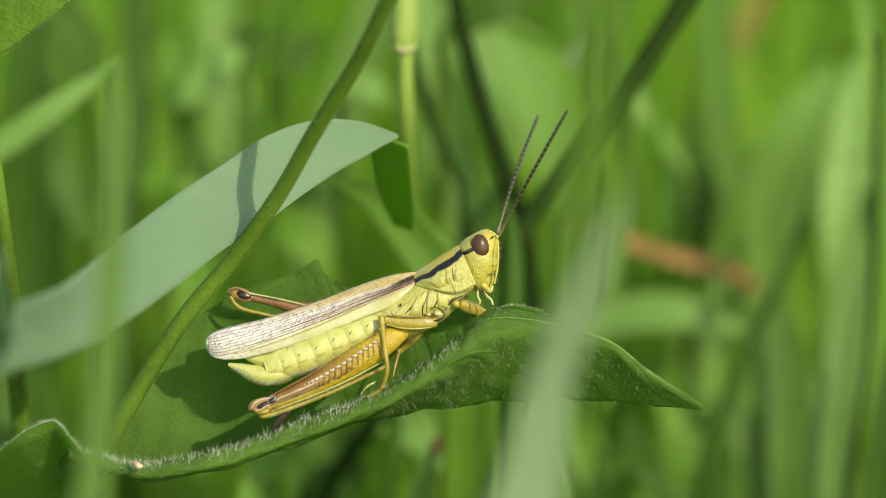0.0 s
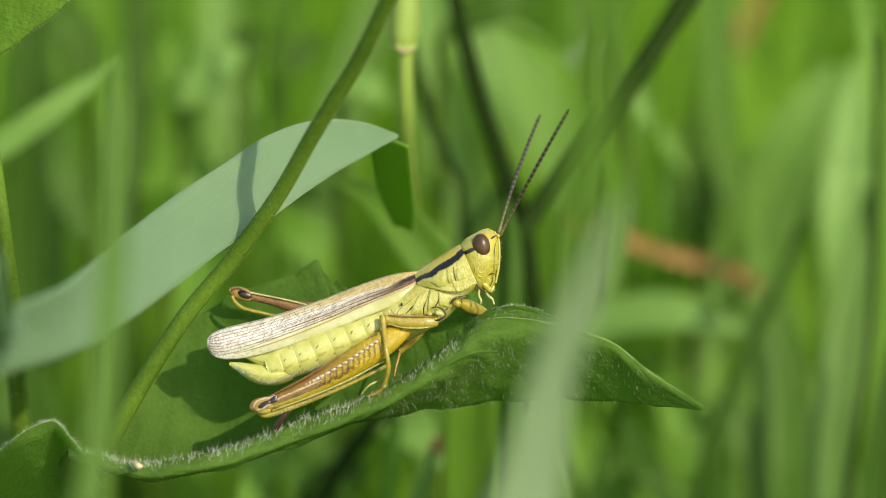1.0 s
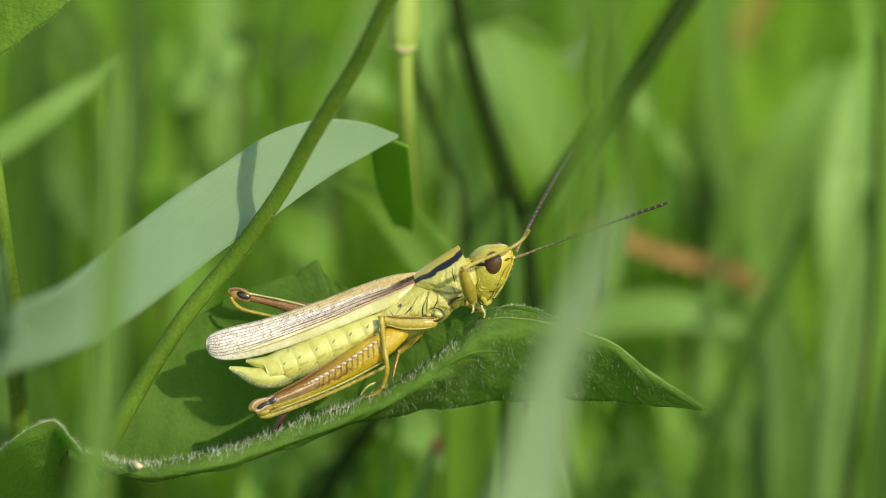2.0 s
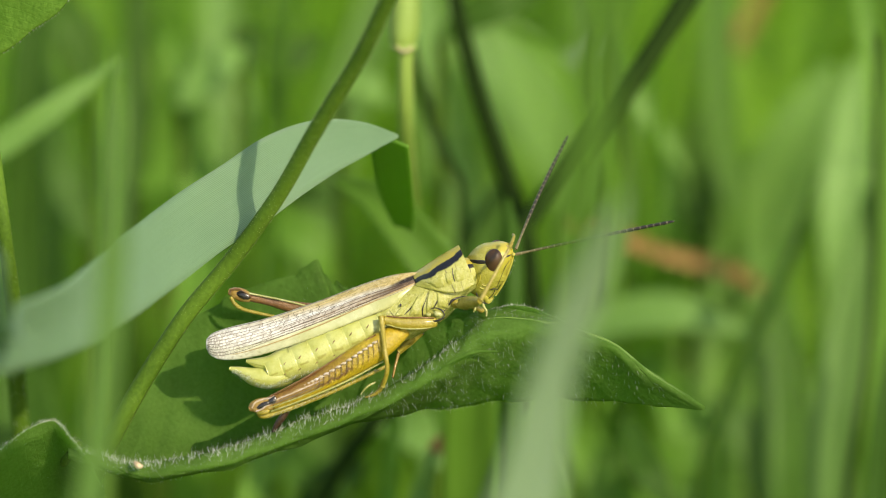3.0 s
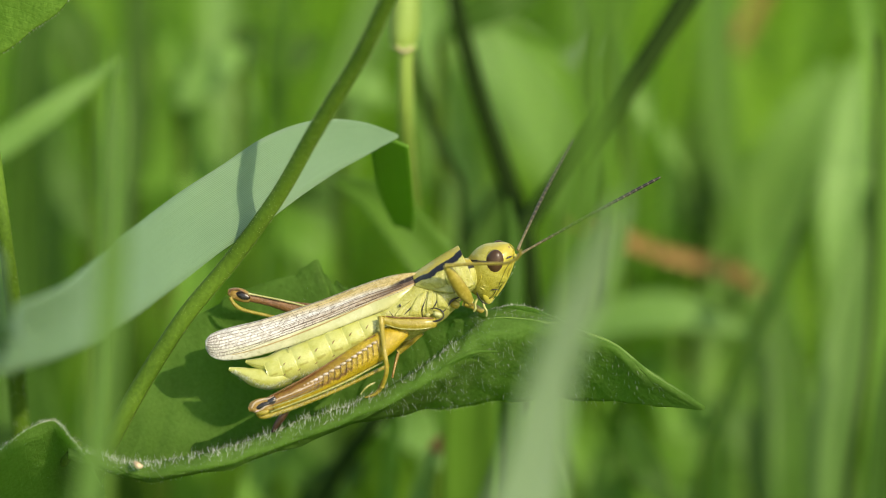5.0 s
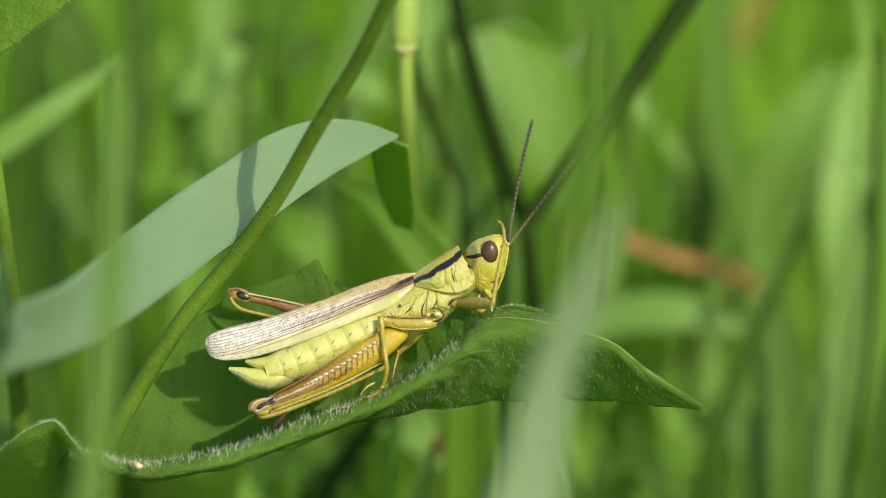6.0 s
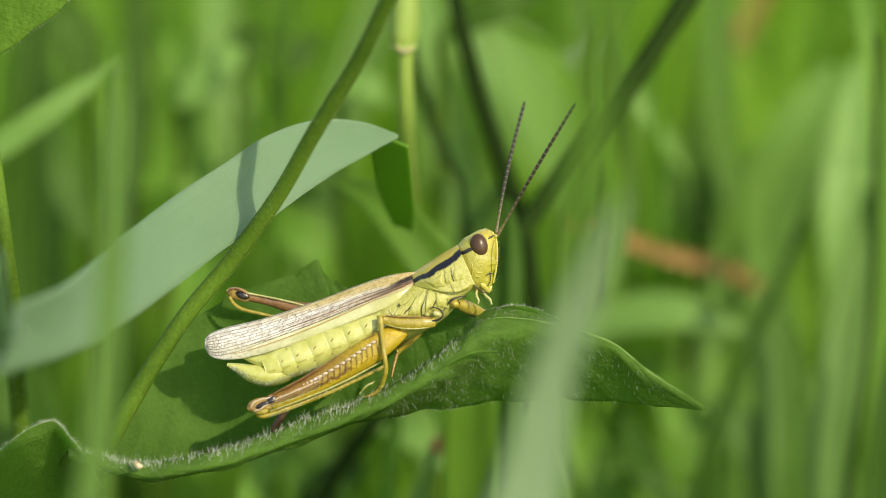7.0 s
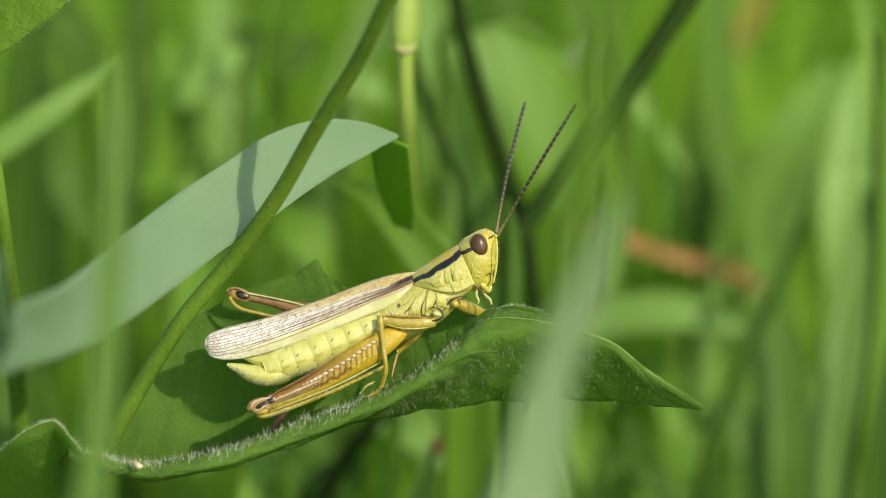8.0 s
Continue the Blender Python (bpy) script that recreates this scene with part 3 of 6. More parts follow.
grass([(39.7, 51.4, 188.1), (39.8, 55.7, 200.1), (41.2, 60.7, 208.0), (43.7, 66.2, 217.2), (46.6, 73.6, 225.9)], [5.06, 4.97, 4.42, 2.94, 0.46], M_GRASS_SOFT, "light green upright grass blade")
grass([(44.6, 59.4, 198.5), (45.2, 64.2, 211.7), (45.4, 68.6, 223.8), (44.5, 75.3, 236.5), (43.4, 78.2, 244.2)], [2.30, 2.58, 2.58, 2.76, 2.30], M_GRASS_BRIGHT, "light green upright grass blade")
grass([(34.2, 108.2, 186.3), (36.7, 111.1, 200.3), (41.5, 109.6, 213.6), (45.1, 110.6, 222.2)], [7.82, 8.74, 8.05, 1.84], M_PALE_GREEN, "broad bright green grass blade")
grass([(36.6, 69.9, 180.6), (36.9, 74.1, 192.2), (36.2, 80.2, 203.0), (37.9, 86.9, 209.8)], [5.52, 5.52, 4.14, 0.37], M_GRASS, "green arching grass blade")
grass([(27.2, 67.7, 180.3), (27.5, 71.0, 189.5), (24.9, 75.4, 195.6), (20.9, 80.8, 198.8)], [5.98, 5.98, 4.60, 0.37], M_GRASS_BRIGHT, "light green arching grass blade")
grass([(-41.9, 51.4, 188.1), (-42.4, 54.5, 196.8), (-43.3, 58.7, 202.6), (-45.3, 63.4, 209.5)], [7.82, 7.82, 5.98, 0.37], M_GRASS_DEEP_SHADE, "deep green grass blade, shade put into its colour")
grass([(42.34, 131.33, 156.43), (41.01, 127.35, 174.72), (35.9, 92.4, 201.4), (24.7, 86.2, 207.9), (19.2, 83.1, 211.1), (13.9, 81.8, 213.2)], [1.66, 1.66, 1.47, 1.56, 1.47, 0.37], M_STRAW, "dry orange-brown grass blade bent over", group="dry blades")
grass([(34.8, 148.2, 208.6), (38.3, 148.5, 215.3), (41.0, 148.6, 221.3), (43.7, 149.1, 228.6)], [1.2, 1.7, 1.9, 1.5], M_STRAW, "dry brown grass blade", group="dry blades")
grass([(11.4, 76.6, 199.1), (16.9, 76.1, 203.6), (24.6, 74.7, 205.4), (33.4, 74.0, 203.5)], [3.68, 4.23, 4.23, 0.92], M_PALE_GREEN, "bright green grass blade lying over", face=(0, -0.8, 0.8))
leaf([(17.4, 165.3, 186.5), (15.4, 165.5, 194.5), (8.8, 164.3, 205.3), (1.2, 164.3, 212.4)], [3.2, 10.0, 10.8, 1.1], M_PALE_GREEN, "broad pale green leaf on a thin stalk")
grass([(18.1, 81.3, 217.6), (15.4, 80.1, 226.3), (12.1, 80.0, 231.7), (7.0, 81.2, 235.1)], [2.30, 2.12, 2.02, 0.28], M_GRASS_BRIGHT, "light green arching grass blade")
grass([(2.38, 26.55, 219.38), (0.31, 27.91, 226.05), (-2.53, 29.41, 230.17), (-5.90, 31.59, 233.24), (-10.11, 34.14, 234.39)], [4.60, 4.42, 4.23, 3.22, 0.37], M_GRASS_MID, "green arching grass blade")
grass([(3.1, 116.8, 198.3), (0.7, 118.6, 209.2), (-1.3, 120.4, 220.0), (-2.6, 124.3, 230.7)], [5.52, 5.70, 5.06, 3.22], M_PALE_GREEN, "light green upright grass blade")
grass([(30.5, 109.5, 201.6), (30.2, 111.5, 207.3), (30.9, 113.4, 212.3), (32.6, 115.9, 219.2)], [3.68, 5.52, 4.78, 0.37], M_GRASS_DEEP_SHADE, "green upright grass blade")
grass([(42.6, 82.9, 204.6), (43.7, 85.9, 212.8), (45.1, 90.7, 220.3), (46.5, 95.4, 227.4)], [1.29, 5.06, 4.60, 2.30], M_PALE_GREEN, "light green upright grass blade")
grass([(4.5, 54.8, 209.2), (4.8, 57.7, 217.2), (5.3, 59.3, 221.5), (5.7, 60.7, 225.4)], [5.06, 5.15, 4.14, 0.46], M_GRASS_DEEP_SHADE, "deep green grass blade, shade put into its colour")
grass([(-37.8, 163.4, 192.0), (-36.7, 166.3, 199.9), (-35.8, 168.4, 205.6), (-34.7, 170.2, 210.7)], [1.38, 1.84, 1.66, 0.37], M_STRAW, "dry brown grass blade", group="dry blades")
leaf([(-23.8, 126.5, 207.3), (-25.2, 127.9, 211.2), (-27.7, 129.5, 215.8), (-30.1, 131.2, 220.3)], [1.38, 4.14, 4.60, 0.46], M_PALE_GREEN, "small pale green leaf on a thin stalk")
leaf([(10.6, 31.8, 198.7), (7.9, 33.6, 203.7), (4.1, 36.9, 207.0), (-1.3, 42.3, 210.0)], [4.60, 7.82, 8.74, 0.92], M_GRASS, "broad green leaf on a thin stalk", (0.1, -1, 0.3))
leaf([(-10.8, 82.9, 204.6), (-13.2, 82.5, 209.4), (-16.9, 83.3, 211.7), (-22.6, 85.9, 212.8)], [1.84, 4.37, 4.60, 0.46], M_GRASS_BRIGHT, "bright yellow-green leaf on a thin stalk")
grass([(-52.6, 52.5, 226.3), (-43.7, 54.2, 231.1), (-38.1, 55.5, 234.7), (-31.9, 59.0, 238.3)], [2.76, 2.58, 2.21, 0.37], M_PALE_GREEN, "pale grass blade leaning over")
grass([(-43.7, 69.8, 198.0), (-44.6, 73.7, 214.5), (-43.9, 76.7, 228.6), (-42.6, 82.0, 243.2)], [4.14, 3.86, 3.50, 2.76], M_GRASS_DEEP_SHADE, "deep green upright grass blade")
grass([(-27.4, 71.9, 203.6), (-25.9, 76.0, 215.0), (-27.0, 81.2, 223.4), (-29.6, 86.9, 233.1)], [3.68, 4.14, 3.50, 1.38], M_GRASS_BRIGHT, "bright green upright grass blade")
grass([(-21.8, 119.3, 187.8), (-24.5, 124.8, 202.8), (-26.6, 129.3, 215.1), (-28.0, 134.0, 228.2)], [4.14, 5.06, 5.06, 3.68], M_PALE_GREEN, "green upright grass blade")
grass([(-37.4, 100.7, 195.0), (-36.3, 106.5, 211.1), (-35.6, 113.0, 222.9), (-36.1, 119.0, 233.5)], [3.22, 3.40, 3.22, 2.30], M_GRASS_DEEP_SHADE, "green upright grass blade")
grass([(-14.7, 103.8, 203.7), (-12.1, 108.3, 216.0), (-8.8, 111.9, 225.9), (-6.2, 115.1, 234.6)], [5.06, 5.52, 4.60, 2.76], M_GRASS_SOFT, "green upright grass blade")
grass([(-17.8, 67.0, 219.4), (-17.3, 67.9, 227.7), (-16.4, 68.8, 236.0), (-15.2, 70.4, 246.2)], [1.38, 1.38, 1.29, 1.10], M_GRASS, "green upright grass blade")
grass([(20.7, 91.2, 204.2), (20.4, 95.2, 214.9), (18.2, 99.1, 225.7), (15.0, 103.0, 236.4)], [2.30, 2.76, 2.58, 1.38], M_GRASS, "green upright grass blade")
grass([(25.3, 94.4, 207.1), (24.4, 97.9, 216.7), (21.5, 100.6, 223.9), (16.5, 104.4, 228.7)], [2.76, 2.76, 2.30, 0.46], M_GRASS_BRIGHT, "light green arching grass blade")
grass([(18.4, 73.5, 178.9), (17.1, 76.1, 185.9), (14.1, 79.6, 189.8), (9.8, 83.7, 192.2)], [5.06, 5.06, 4.14, 0.46], M_GRASS_BRIGHT, "bright green arching grass blade")
grass([(-10.8, 55.4, 187.5), (-13.1, 57.4, 193.0), (-16.7, 60.4, 195.5), (-22.9, 64.7, 195.6)], [4.14, 4.14, 3.22, 0.46], M_GRASS, "green arching grass blade")
grass([(-20.7, 45.5, 189.7), (-19.5, 47.5, 195.0), (-17.9, 51.2, 199.5), (-15.3, 56.9, 203.4)], [2.76, 2.58, 2.30, 0.46], M_GRASS_BRIGHT, "bright green grass blade")

stem([(-5.53, 38.28, 193.16), (-5.18, 39.64, 199.82), (-4.84, 40.61, 205.40), (-4.45, 42.30, 210.05), (-4.07, 43.99, 214.69)], [0.8, 0.8, 0.76, 0.7, 0.3], M_GRASS_BRIGHT, "bright yellow-green thin stem")
tipped = grass([(-3.74, 32.85, 195.78), (-2.38, 34.16, 202.31), (-1.45, 34.26, 205.51), (-0.86, 34.73, 206.78)], [1.7, 1.7, 1.6, 1.4], M_PALE_GREEN, "pale green blade with a browned tip")
part("blade_tip", ribbon([(-0.86, 34.62, 206.77), (-0.54, 34.87, 207.48), (-0.16, 35.19, 208.34)], [1.4, 1.2, 0.3], 14, 7), M_STRAW, tipped, (-0.86, 34.62, 206.77), "browned tip", thick=0.2)
grass([(-45.20, 101.20, 190.59), (-45.28, 104.28, 204.92), (-45.74, 108.33, 216.03), (-46.40, 111.92, 225.91), (-46.92, 114.62, 233.32)], [3.2, 3.2, 3.0, 2.6, 1.5], M_GRASS, "green upright grass blade")
leaf([(-0.23, 73.20, 236.48), (2.69, 74.00, 238.68), (6.21, 74.50, 240.05), (10.37, 76.74, 240.35)], [1.0, 3.4, 3.8, 0.6], M_GRASS_DEEP_SHADE, "deep green leaf on a thin stalk")
grass([(42.64, 41.90, 191.42), (43.04, 44.59, 198.79), (43.60, 47.27, 206.16), (44.89, 51.43, 211.74)], [2.6, 2.6, 2.2, 0.5], M_GRASS_DEEP_SHADE, "deep green grass blade, shade put into its colour")
leaf([(23.33, 51.11, 193.33), (21.03, 52.29, 196.57), (19.72, 55.11, 198.47), (19.09, 59.99, 200.17)], [1.2, 3.6, 3.2, 0.4], M_GRASS_DEEP_SHADE, "deep green leaf, shade put into its colour")
leaf([(-14.42, 47.37, 194.74), (-12.26, 48.09, 196.71), (-10.17, 50.42, 197.28), (-7.70, 52.69, 197.65)], [1.5, 3.8, 3.6, 0.5], M_GRASS_DEEP_SHADE, "deep green leaf, shade put into its colour")

leaf([(-27.95, 78.44, 227.48), (-26.03, 79.26, 229.73), (-23.51, 80.04, 231.87), (-21.36, 82.46, 232.66)], [1.0, 3.6, 3.8, 0.6], M_PALE_GREEN, "pale round leaf on a thin stalk")
leaf([(-22.75, 94.80, 231.50), (-19.93, 94.03, 229.39), (-16.50, 93.82, 228.80), (-13.14, 96.52, 230.36)], [1.0, 4.2, 4.2, 0.6], M_GRASS_DEEP_SHADE, "deep green leaf on a thin stalk")
leaf([(-34.58, 94.28, 212.52), (-31.40, 95.02, 214.55), (-28.54, 95.98, 217.18), (-26.19, 97.06, 220.17)], [1.0, 4.0, 4.2, 0.6], M_GRASS_BRIGHT, "bright yellow-green leaf on a thin stalk")
leaf([(-38.45, 81.04, 211.23), (-40.41, 82.68, 215.73), (-41.27, 83.98, 219.31), (-40.66, 85.32, 223.00)], [1.0, 3.2, 3.0, 0.5], M_GRASS, "green leaf on a thin stalk")
leaf([(19.16, 87.13, 227.96), (21.62, 85.95, 224.73), (24.20, 84.82, 221.62), (26.56, 85.54, 217.75)], [0.6, 1.8, 1.9, 0.4], M_PALE_GREEN, "narrow pale green leaf on a thin stalk")
leaf([(20.39, 67.31, 185.21), (23.43, 68.85, 189.43), (27.19, 69.60, 191.49), (31.26, 71.43, 190.68)], [1.0, 4.0, 4.2, 0.6], M_GRASS_BRIGHT, "bright green leaf on a thin stalk")
leaf([(33.90, 71.80, 185.84), (33.29, 73.35, 190.11), (31.69, 74.49, 193.22), (29.53, 77.13, 194.64)], [1.0, 4.0, 4.0, 0.6], M_GRASS_SOFT, "soft green leaf on a thin stalk")
leaf([(-10.84, 73.11, 230.38), (-9.07, 73.52, 231.49), (-7.07, 73.31, 230.94), (-5.33, 74.62, 228.68)], [0.8, 2.6, 2.8, 0.5], M_PALE_GREEN, "small pale green leaf on a thin stalk")
leaf([(-19.85, 93.25, 215.55), (-16.69, 92.61, 213.77), (-13.53, 92.28, 212.88), (-9.15, 94.50, 213.12)], [1.0, 3.0, 3.2, 0.5], M_GRASS_DEEP_SHADE, "deep green leaf, shade put into its colour")

grass([(33.17, 96.31, 206.39), (32.01, 99.82, 216.06), (31.24, 103.12, 225.12), (31.63, 106.86, 235.39)], [2.0, 3.4, 3.6, 3.0], M_GRASS, "green upright grass blade")
leaf([(17.15, 92.66, 231.47), (15.28, 91.81, 229.14), (12.49, 91.60, 228.55), (9.12, 94.08, 229.51)], [0.5, 1.2, 1.3, 0.3], M_PALE, "narrow pale leaf curling over")

leaf([(4.34, 49.68, 195.24), (1.60, 51.13, 199.21), (-2.17, 51.87, 201.25), (-7.70, 54.18, 201.75)], [2.0, 4.4, 4.6, 0.8], M_PALE_GREEN, "light green leaf on a thin stalk")
leaf([(-39.89, 99.89, 222.08), (-40.78, 101.51, 226.53), (-42.19, 102.86, 230.25), (-43.97, 106.42, 234.18)], [1.0, 4.2, 4.4, 1.0], M_GRASS_DEEP_SHADE, "deep green leaf on a thin stalk")


def corner_plant():
    """A leafy stem beside the view, one leaf of which leans in."""
    pts = [(-37.16, 14.54, 215.63), (-35.59, 3.24, 231.36), (-35.60, 0.17, 240.48), (-36.71, 2.85, 247.82), (-38.36, 5.99, 256.47), (-39.74, 8.83, 264.25)]
    path = rooted(pts, (8, 6))
    ob = holder("leafy_plant", path[0], "hairy-stemmed meadow plant with a finely hairy leaf", "plant")
    part("stalk", tube(path, [0.92, 0.87, 0.83, 0.74, 0.60, 0.60, 0.55, 0.37], 70, 12), M_STEM, ob, path[0])
    rng = np.random.default_rng(8)
    c = spline(pts, 200)
    pick = rng.integers(0, 150, 260)
    d = rng.normal(size=(260, 3))
    d = unit(d)
    part("stem_hair", hairs([c[i] + q * 0.55 for i, q in zip(pick, d)], list(d), 0.3, 0.012), M_HAIR, ob, path[0], kind="stuff")
    mid = [(-43.00, 8.05, 253.37), (-38.58, 9.13, 256.34), (-35.55, 9.91, 258.49), (-32.85, 10.57, 260.28), (-28.92, 12.46, 262.56)]
    shape = ribbon(mid, [2.5, 6.4, 6.6, 6.2, 0.6], 40, 11, (0.1, -0.92, 0.4), (0, 0), 0.08)
    lf = part("leaf", shape, M_LEAF_BRIGHT, ob, mid[0], "bright green leaf with a hairy margin", thick=0.22)
    rim = shape[0].reshape(40, 11, 3)[:, 10]
    rim2 = shape[0].reshape(40, 11, 3)[:, 0]
    roots = [r[rng.integers(2, 38)] for r in (rim, rim2) for _ in range(120)]
    part("leaf_hair", hairs(roots, [np.array([rng.normal(0.4, 0.4), -0.4, rng.normal(-0.6, 0.4)]) for _ in roots], 0.3, 0.01), M_HAIR, lf, mid[0], "short silvery hairs", "stuff")


corner_plant()


# ---- the grasshopper, in its own side view: x forward, z up, y away ----
def cuticle(name, a, b, dark=(), rough=0.36, coat=0.25, lines=(), speck=0.35, grain=1400.0, rise=0.0, ragged=0.06, relief=0.6, mottle_glint=1.0):
    """Insect skin: two tones, fine pits, dark bands (u0, u1, v0, v1, soft, color) and thin seams (u, slope, width)."""
    n = Nodes(name)
    u, v = n.uv()
    v0 = n.math("SUBTRACT", v, n.math("MULTIPLY", n.math("POWER", u, 3.0), rise))
    f = n.math("ADD", n.math("MULTIPLY", n.noise(420.0, 4.0), 0.6), n.math("MULTIPLY", n.noise(grain, 3.0), 0.4))
    color = n.ramp(f, (0.36, a), (0.64, b))
    color = n.mix(n.ramp(n.noise(190.0, 5.0, 0.7), (0.42, 0.0), (0.62, 0.35 * mottle_glint)), color, tuple(c * k for c, k in zip(a, (0.72, 0.78, 0.5))))
    # whitish flecks: mottling that also carries small glints as colour
    color = n.mix(n.ramp(n.noise(grain * 1.6, 4.0, 0.7), (0.50, 0.0), (0.68, 0.6 * mottle_glint)), color, tuple(min(1.0, c * k) for c, k in zip(b, (1.38, 1.36, 2.2))))
    pits = n.add("TexVoronoi", Scale=grain * 3.0)
    n.put(pits.inputs["Vector"], n.coords())
    color = n.mix(n.math("MULTIPLY", n.ramp(pits.outputs[0], (0.0, 1.0), (0.34, 0.0)), speck * 0.8), color, tuple(c * 0.55 for c in a))
    wob = n.math("MULTIPLY", n.math("SUBTRACT", n.noise(900.0, 4.0), 0.5), ragged)
    for u0, u1, w0, w1, soft, c in dark:
        g = n.math("MULTIPLY", n.band(n.math("ADD", u, wob), u0, u1, soft), n.band(n.math("ADD", v0, wob), w0, w1, soft * 0.5))
        color = n.mix(g, color, c)
    for at, slope, wide in lines:
        x = n.math("ADD", n.math("ADD", u, n.math("MULTIPLY", wob, 0.4)), n.math("MULTIPLY", n.math("SUBTRACT", v, 0.5), slope))
        g = n.math("MULTIPLY", n.band(x, at - wide, at + wide, wide * 0.7), n.band(v, 0.30, 0.56, 0.03))
        color = n.mix(n.math("MULTIPLY", g, n.ramp(n.noise(700.0), (0.35, 0.25), (0.6, 1.0))), color, (0.03, 0.022, 0.012))
    dimple = n.math("MULTIPLY", n.ramp(pits.outputs[0], (0.0, 0.0), (0.5, 1.0)), 0.22)
    n.bump(n.math("ADD", n.noise(grain * 2.6, 5.0, 0.7), dimple), relief * 0.8, 0.00018)
    return n.finish(color, rough, 0.5, coat, coat_rough=0.13)


BLACK = (0.010, 0.009, 0.011)
M_PLEURA = cuticle("side_cuticle", (0.39, 0.375, 0.070), (0.53, 0.515, 0.160), speck=0.6, relief=0.8, coat=0.4, rough=0.22, mottle_glint=0.6)
M_PRONOTUM = cuticle("pronotum_cuticle", (0.39, 0.375, 0.065), (0.53, 0.51, 0.15), mottle_glint=0.5, rise=0.05, ragged=0.055, dark=((-0.3, 1.3, 0.590, 0.92, 0.02, (0.50, 0.40, 0.04)), (-0.3, 1.3, 0.545, 0.596, 0.010, BLACK)), lines=((0.62, 0.10, 0.010), (0.80, -0.2, 0.007)), speck=0.5, relief=0.7, coat=0.4, rough=0.22)
M_HEAD = cuticle("head_cuticle", (0.36, 0.325, 0.042), (0.49, 0.45, 0.095), mottle_glint=0.5, dark=((-0.3, 0.30, -0.3, 1.3, 0.08, (0.49, 0.41, 0.055)),), speck=0.35, relief=0.5, coat=0.35, rough=0.24)
M_TERGITE = cuticle("abdomen_cuticle", (0.445, 0.450, 0.095), (0.565, 0.575, 0.20), mottle_glint=0.2, rough=0.34, coat=0.7, relief=0.3, speck=0.06, dark=((0.15, 0.55, 0.455, 0.465, 0.02, (0.25, 0.2, 0.03)), (0.2, 0.75, 0.33, 0.34, 0.02, (0.3, 0.25, 0.04))))
M_FEMUR = cuticle("hind_femur_cuticle", (0.36, 0.245, 0.012), (0.48, 0.345, 0.026), ragged=0.2, dark=((-0.3, 0.50, 0.46, 0.62, 0.14, (0.195, 0.085, 0.012)), (-0.3, 0.52, 0.61, 0.84, 0.12, (0.150, 0.055, 0.008)), (-0.3, 0.55, 0.40, 0.44, 0.03, (0.16, 0.08, 0.02)), (-0.3, 0.45, 0.535, 0.555, 0.02, (0.52, 0.38, 0.18))), speck=0.25, relief=0.7, coat=0.15)
M_KNEE = cuticle("knee_cuticle", (0.26, 0.14, 0.030), (0.46, 0.31, 0.09), rough=0.25, coat=0.2, relief=0.3, speck=0.1)
M_KNEE_BLACK = cuticle("knee_black", (0.008, 0.007, 0.007), (0.030, 0.022, 0.016), rough=0.25, coat=0.5, relief=0.2, speck=0.0)
M_LEG = cuticle("leg_cuticle", (0.28, 0.215, 0.018), (0.42, 0.335, 0.050), speck=0.3)
M_SHIN = cuticle("front_shin_cuticle", (0.25, 0.185, 0.020), (0.38, 0.310, 0.052), speck=0.25, relief=0.4)
M_RUST = cuticle("rust_cuticle", (0.13, 0.055, 0.018), (0.27, 0.14, 0.05), speck=0.2, coat=0.1)
M_DARKLEG = cuticle("dark_tarsus", (0.03, 0.014, 0.008), (0.07, 0.034, 0.017), speck=0.1)
M_PALE_SCALE = cuticle("pale_scale", (0.56, 0.42, 0.30), (0.74, 0.61, 0.49), speck=0.05, coat=0.5)
M_PALP = cuticle("palp_cuticle", (0.36, 0.36, 0.10), (0.50, 0.49, 0.18), speck=0.2)
M_VEIN = plain_material("wing_vein", (0.085, 0.065, 0.050), (0.19, 0.15, 0.11), 900.0, 0.5)
M_MAIN_VEIN = plain_material("main_vein", (0.05, 0.025, 0.014), (0.17, 0.095, 0.045), 700.0, 0.4)
M_TAN_VEIN = plain_material("tan_vein", (0.34, 0.22, 0.08), (0.50, 0.36, 0.16), 700.0, 0.4)
M_SUTURE = plain_material("black_joint", (0.010, 0.009, 0.010), (0.035, 0.028, 0.026), 900.0, 0.35, 0.5, 0.3)


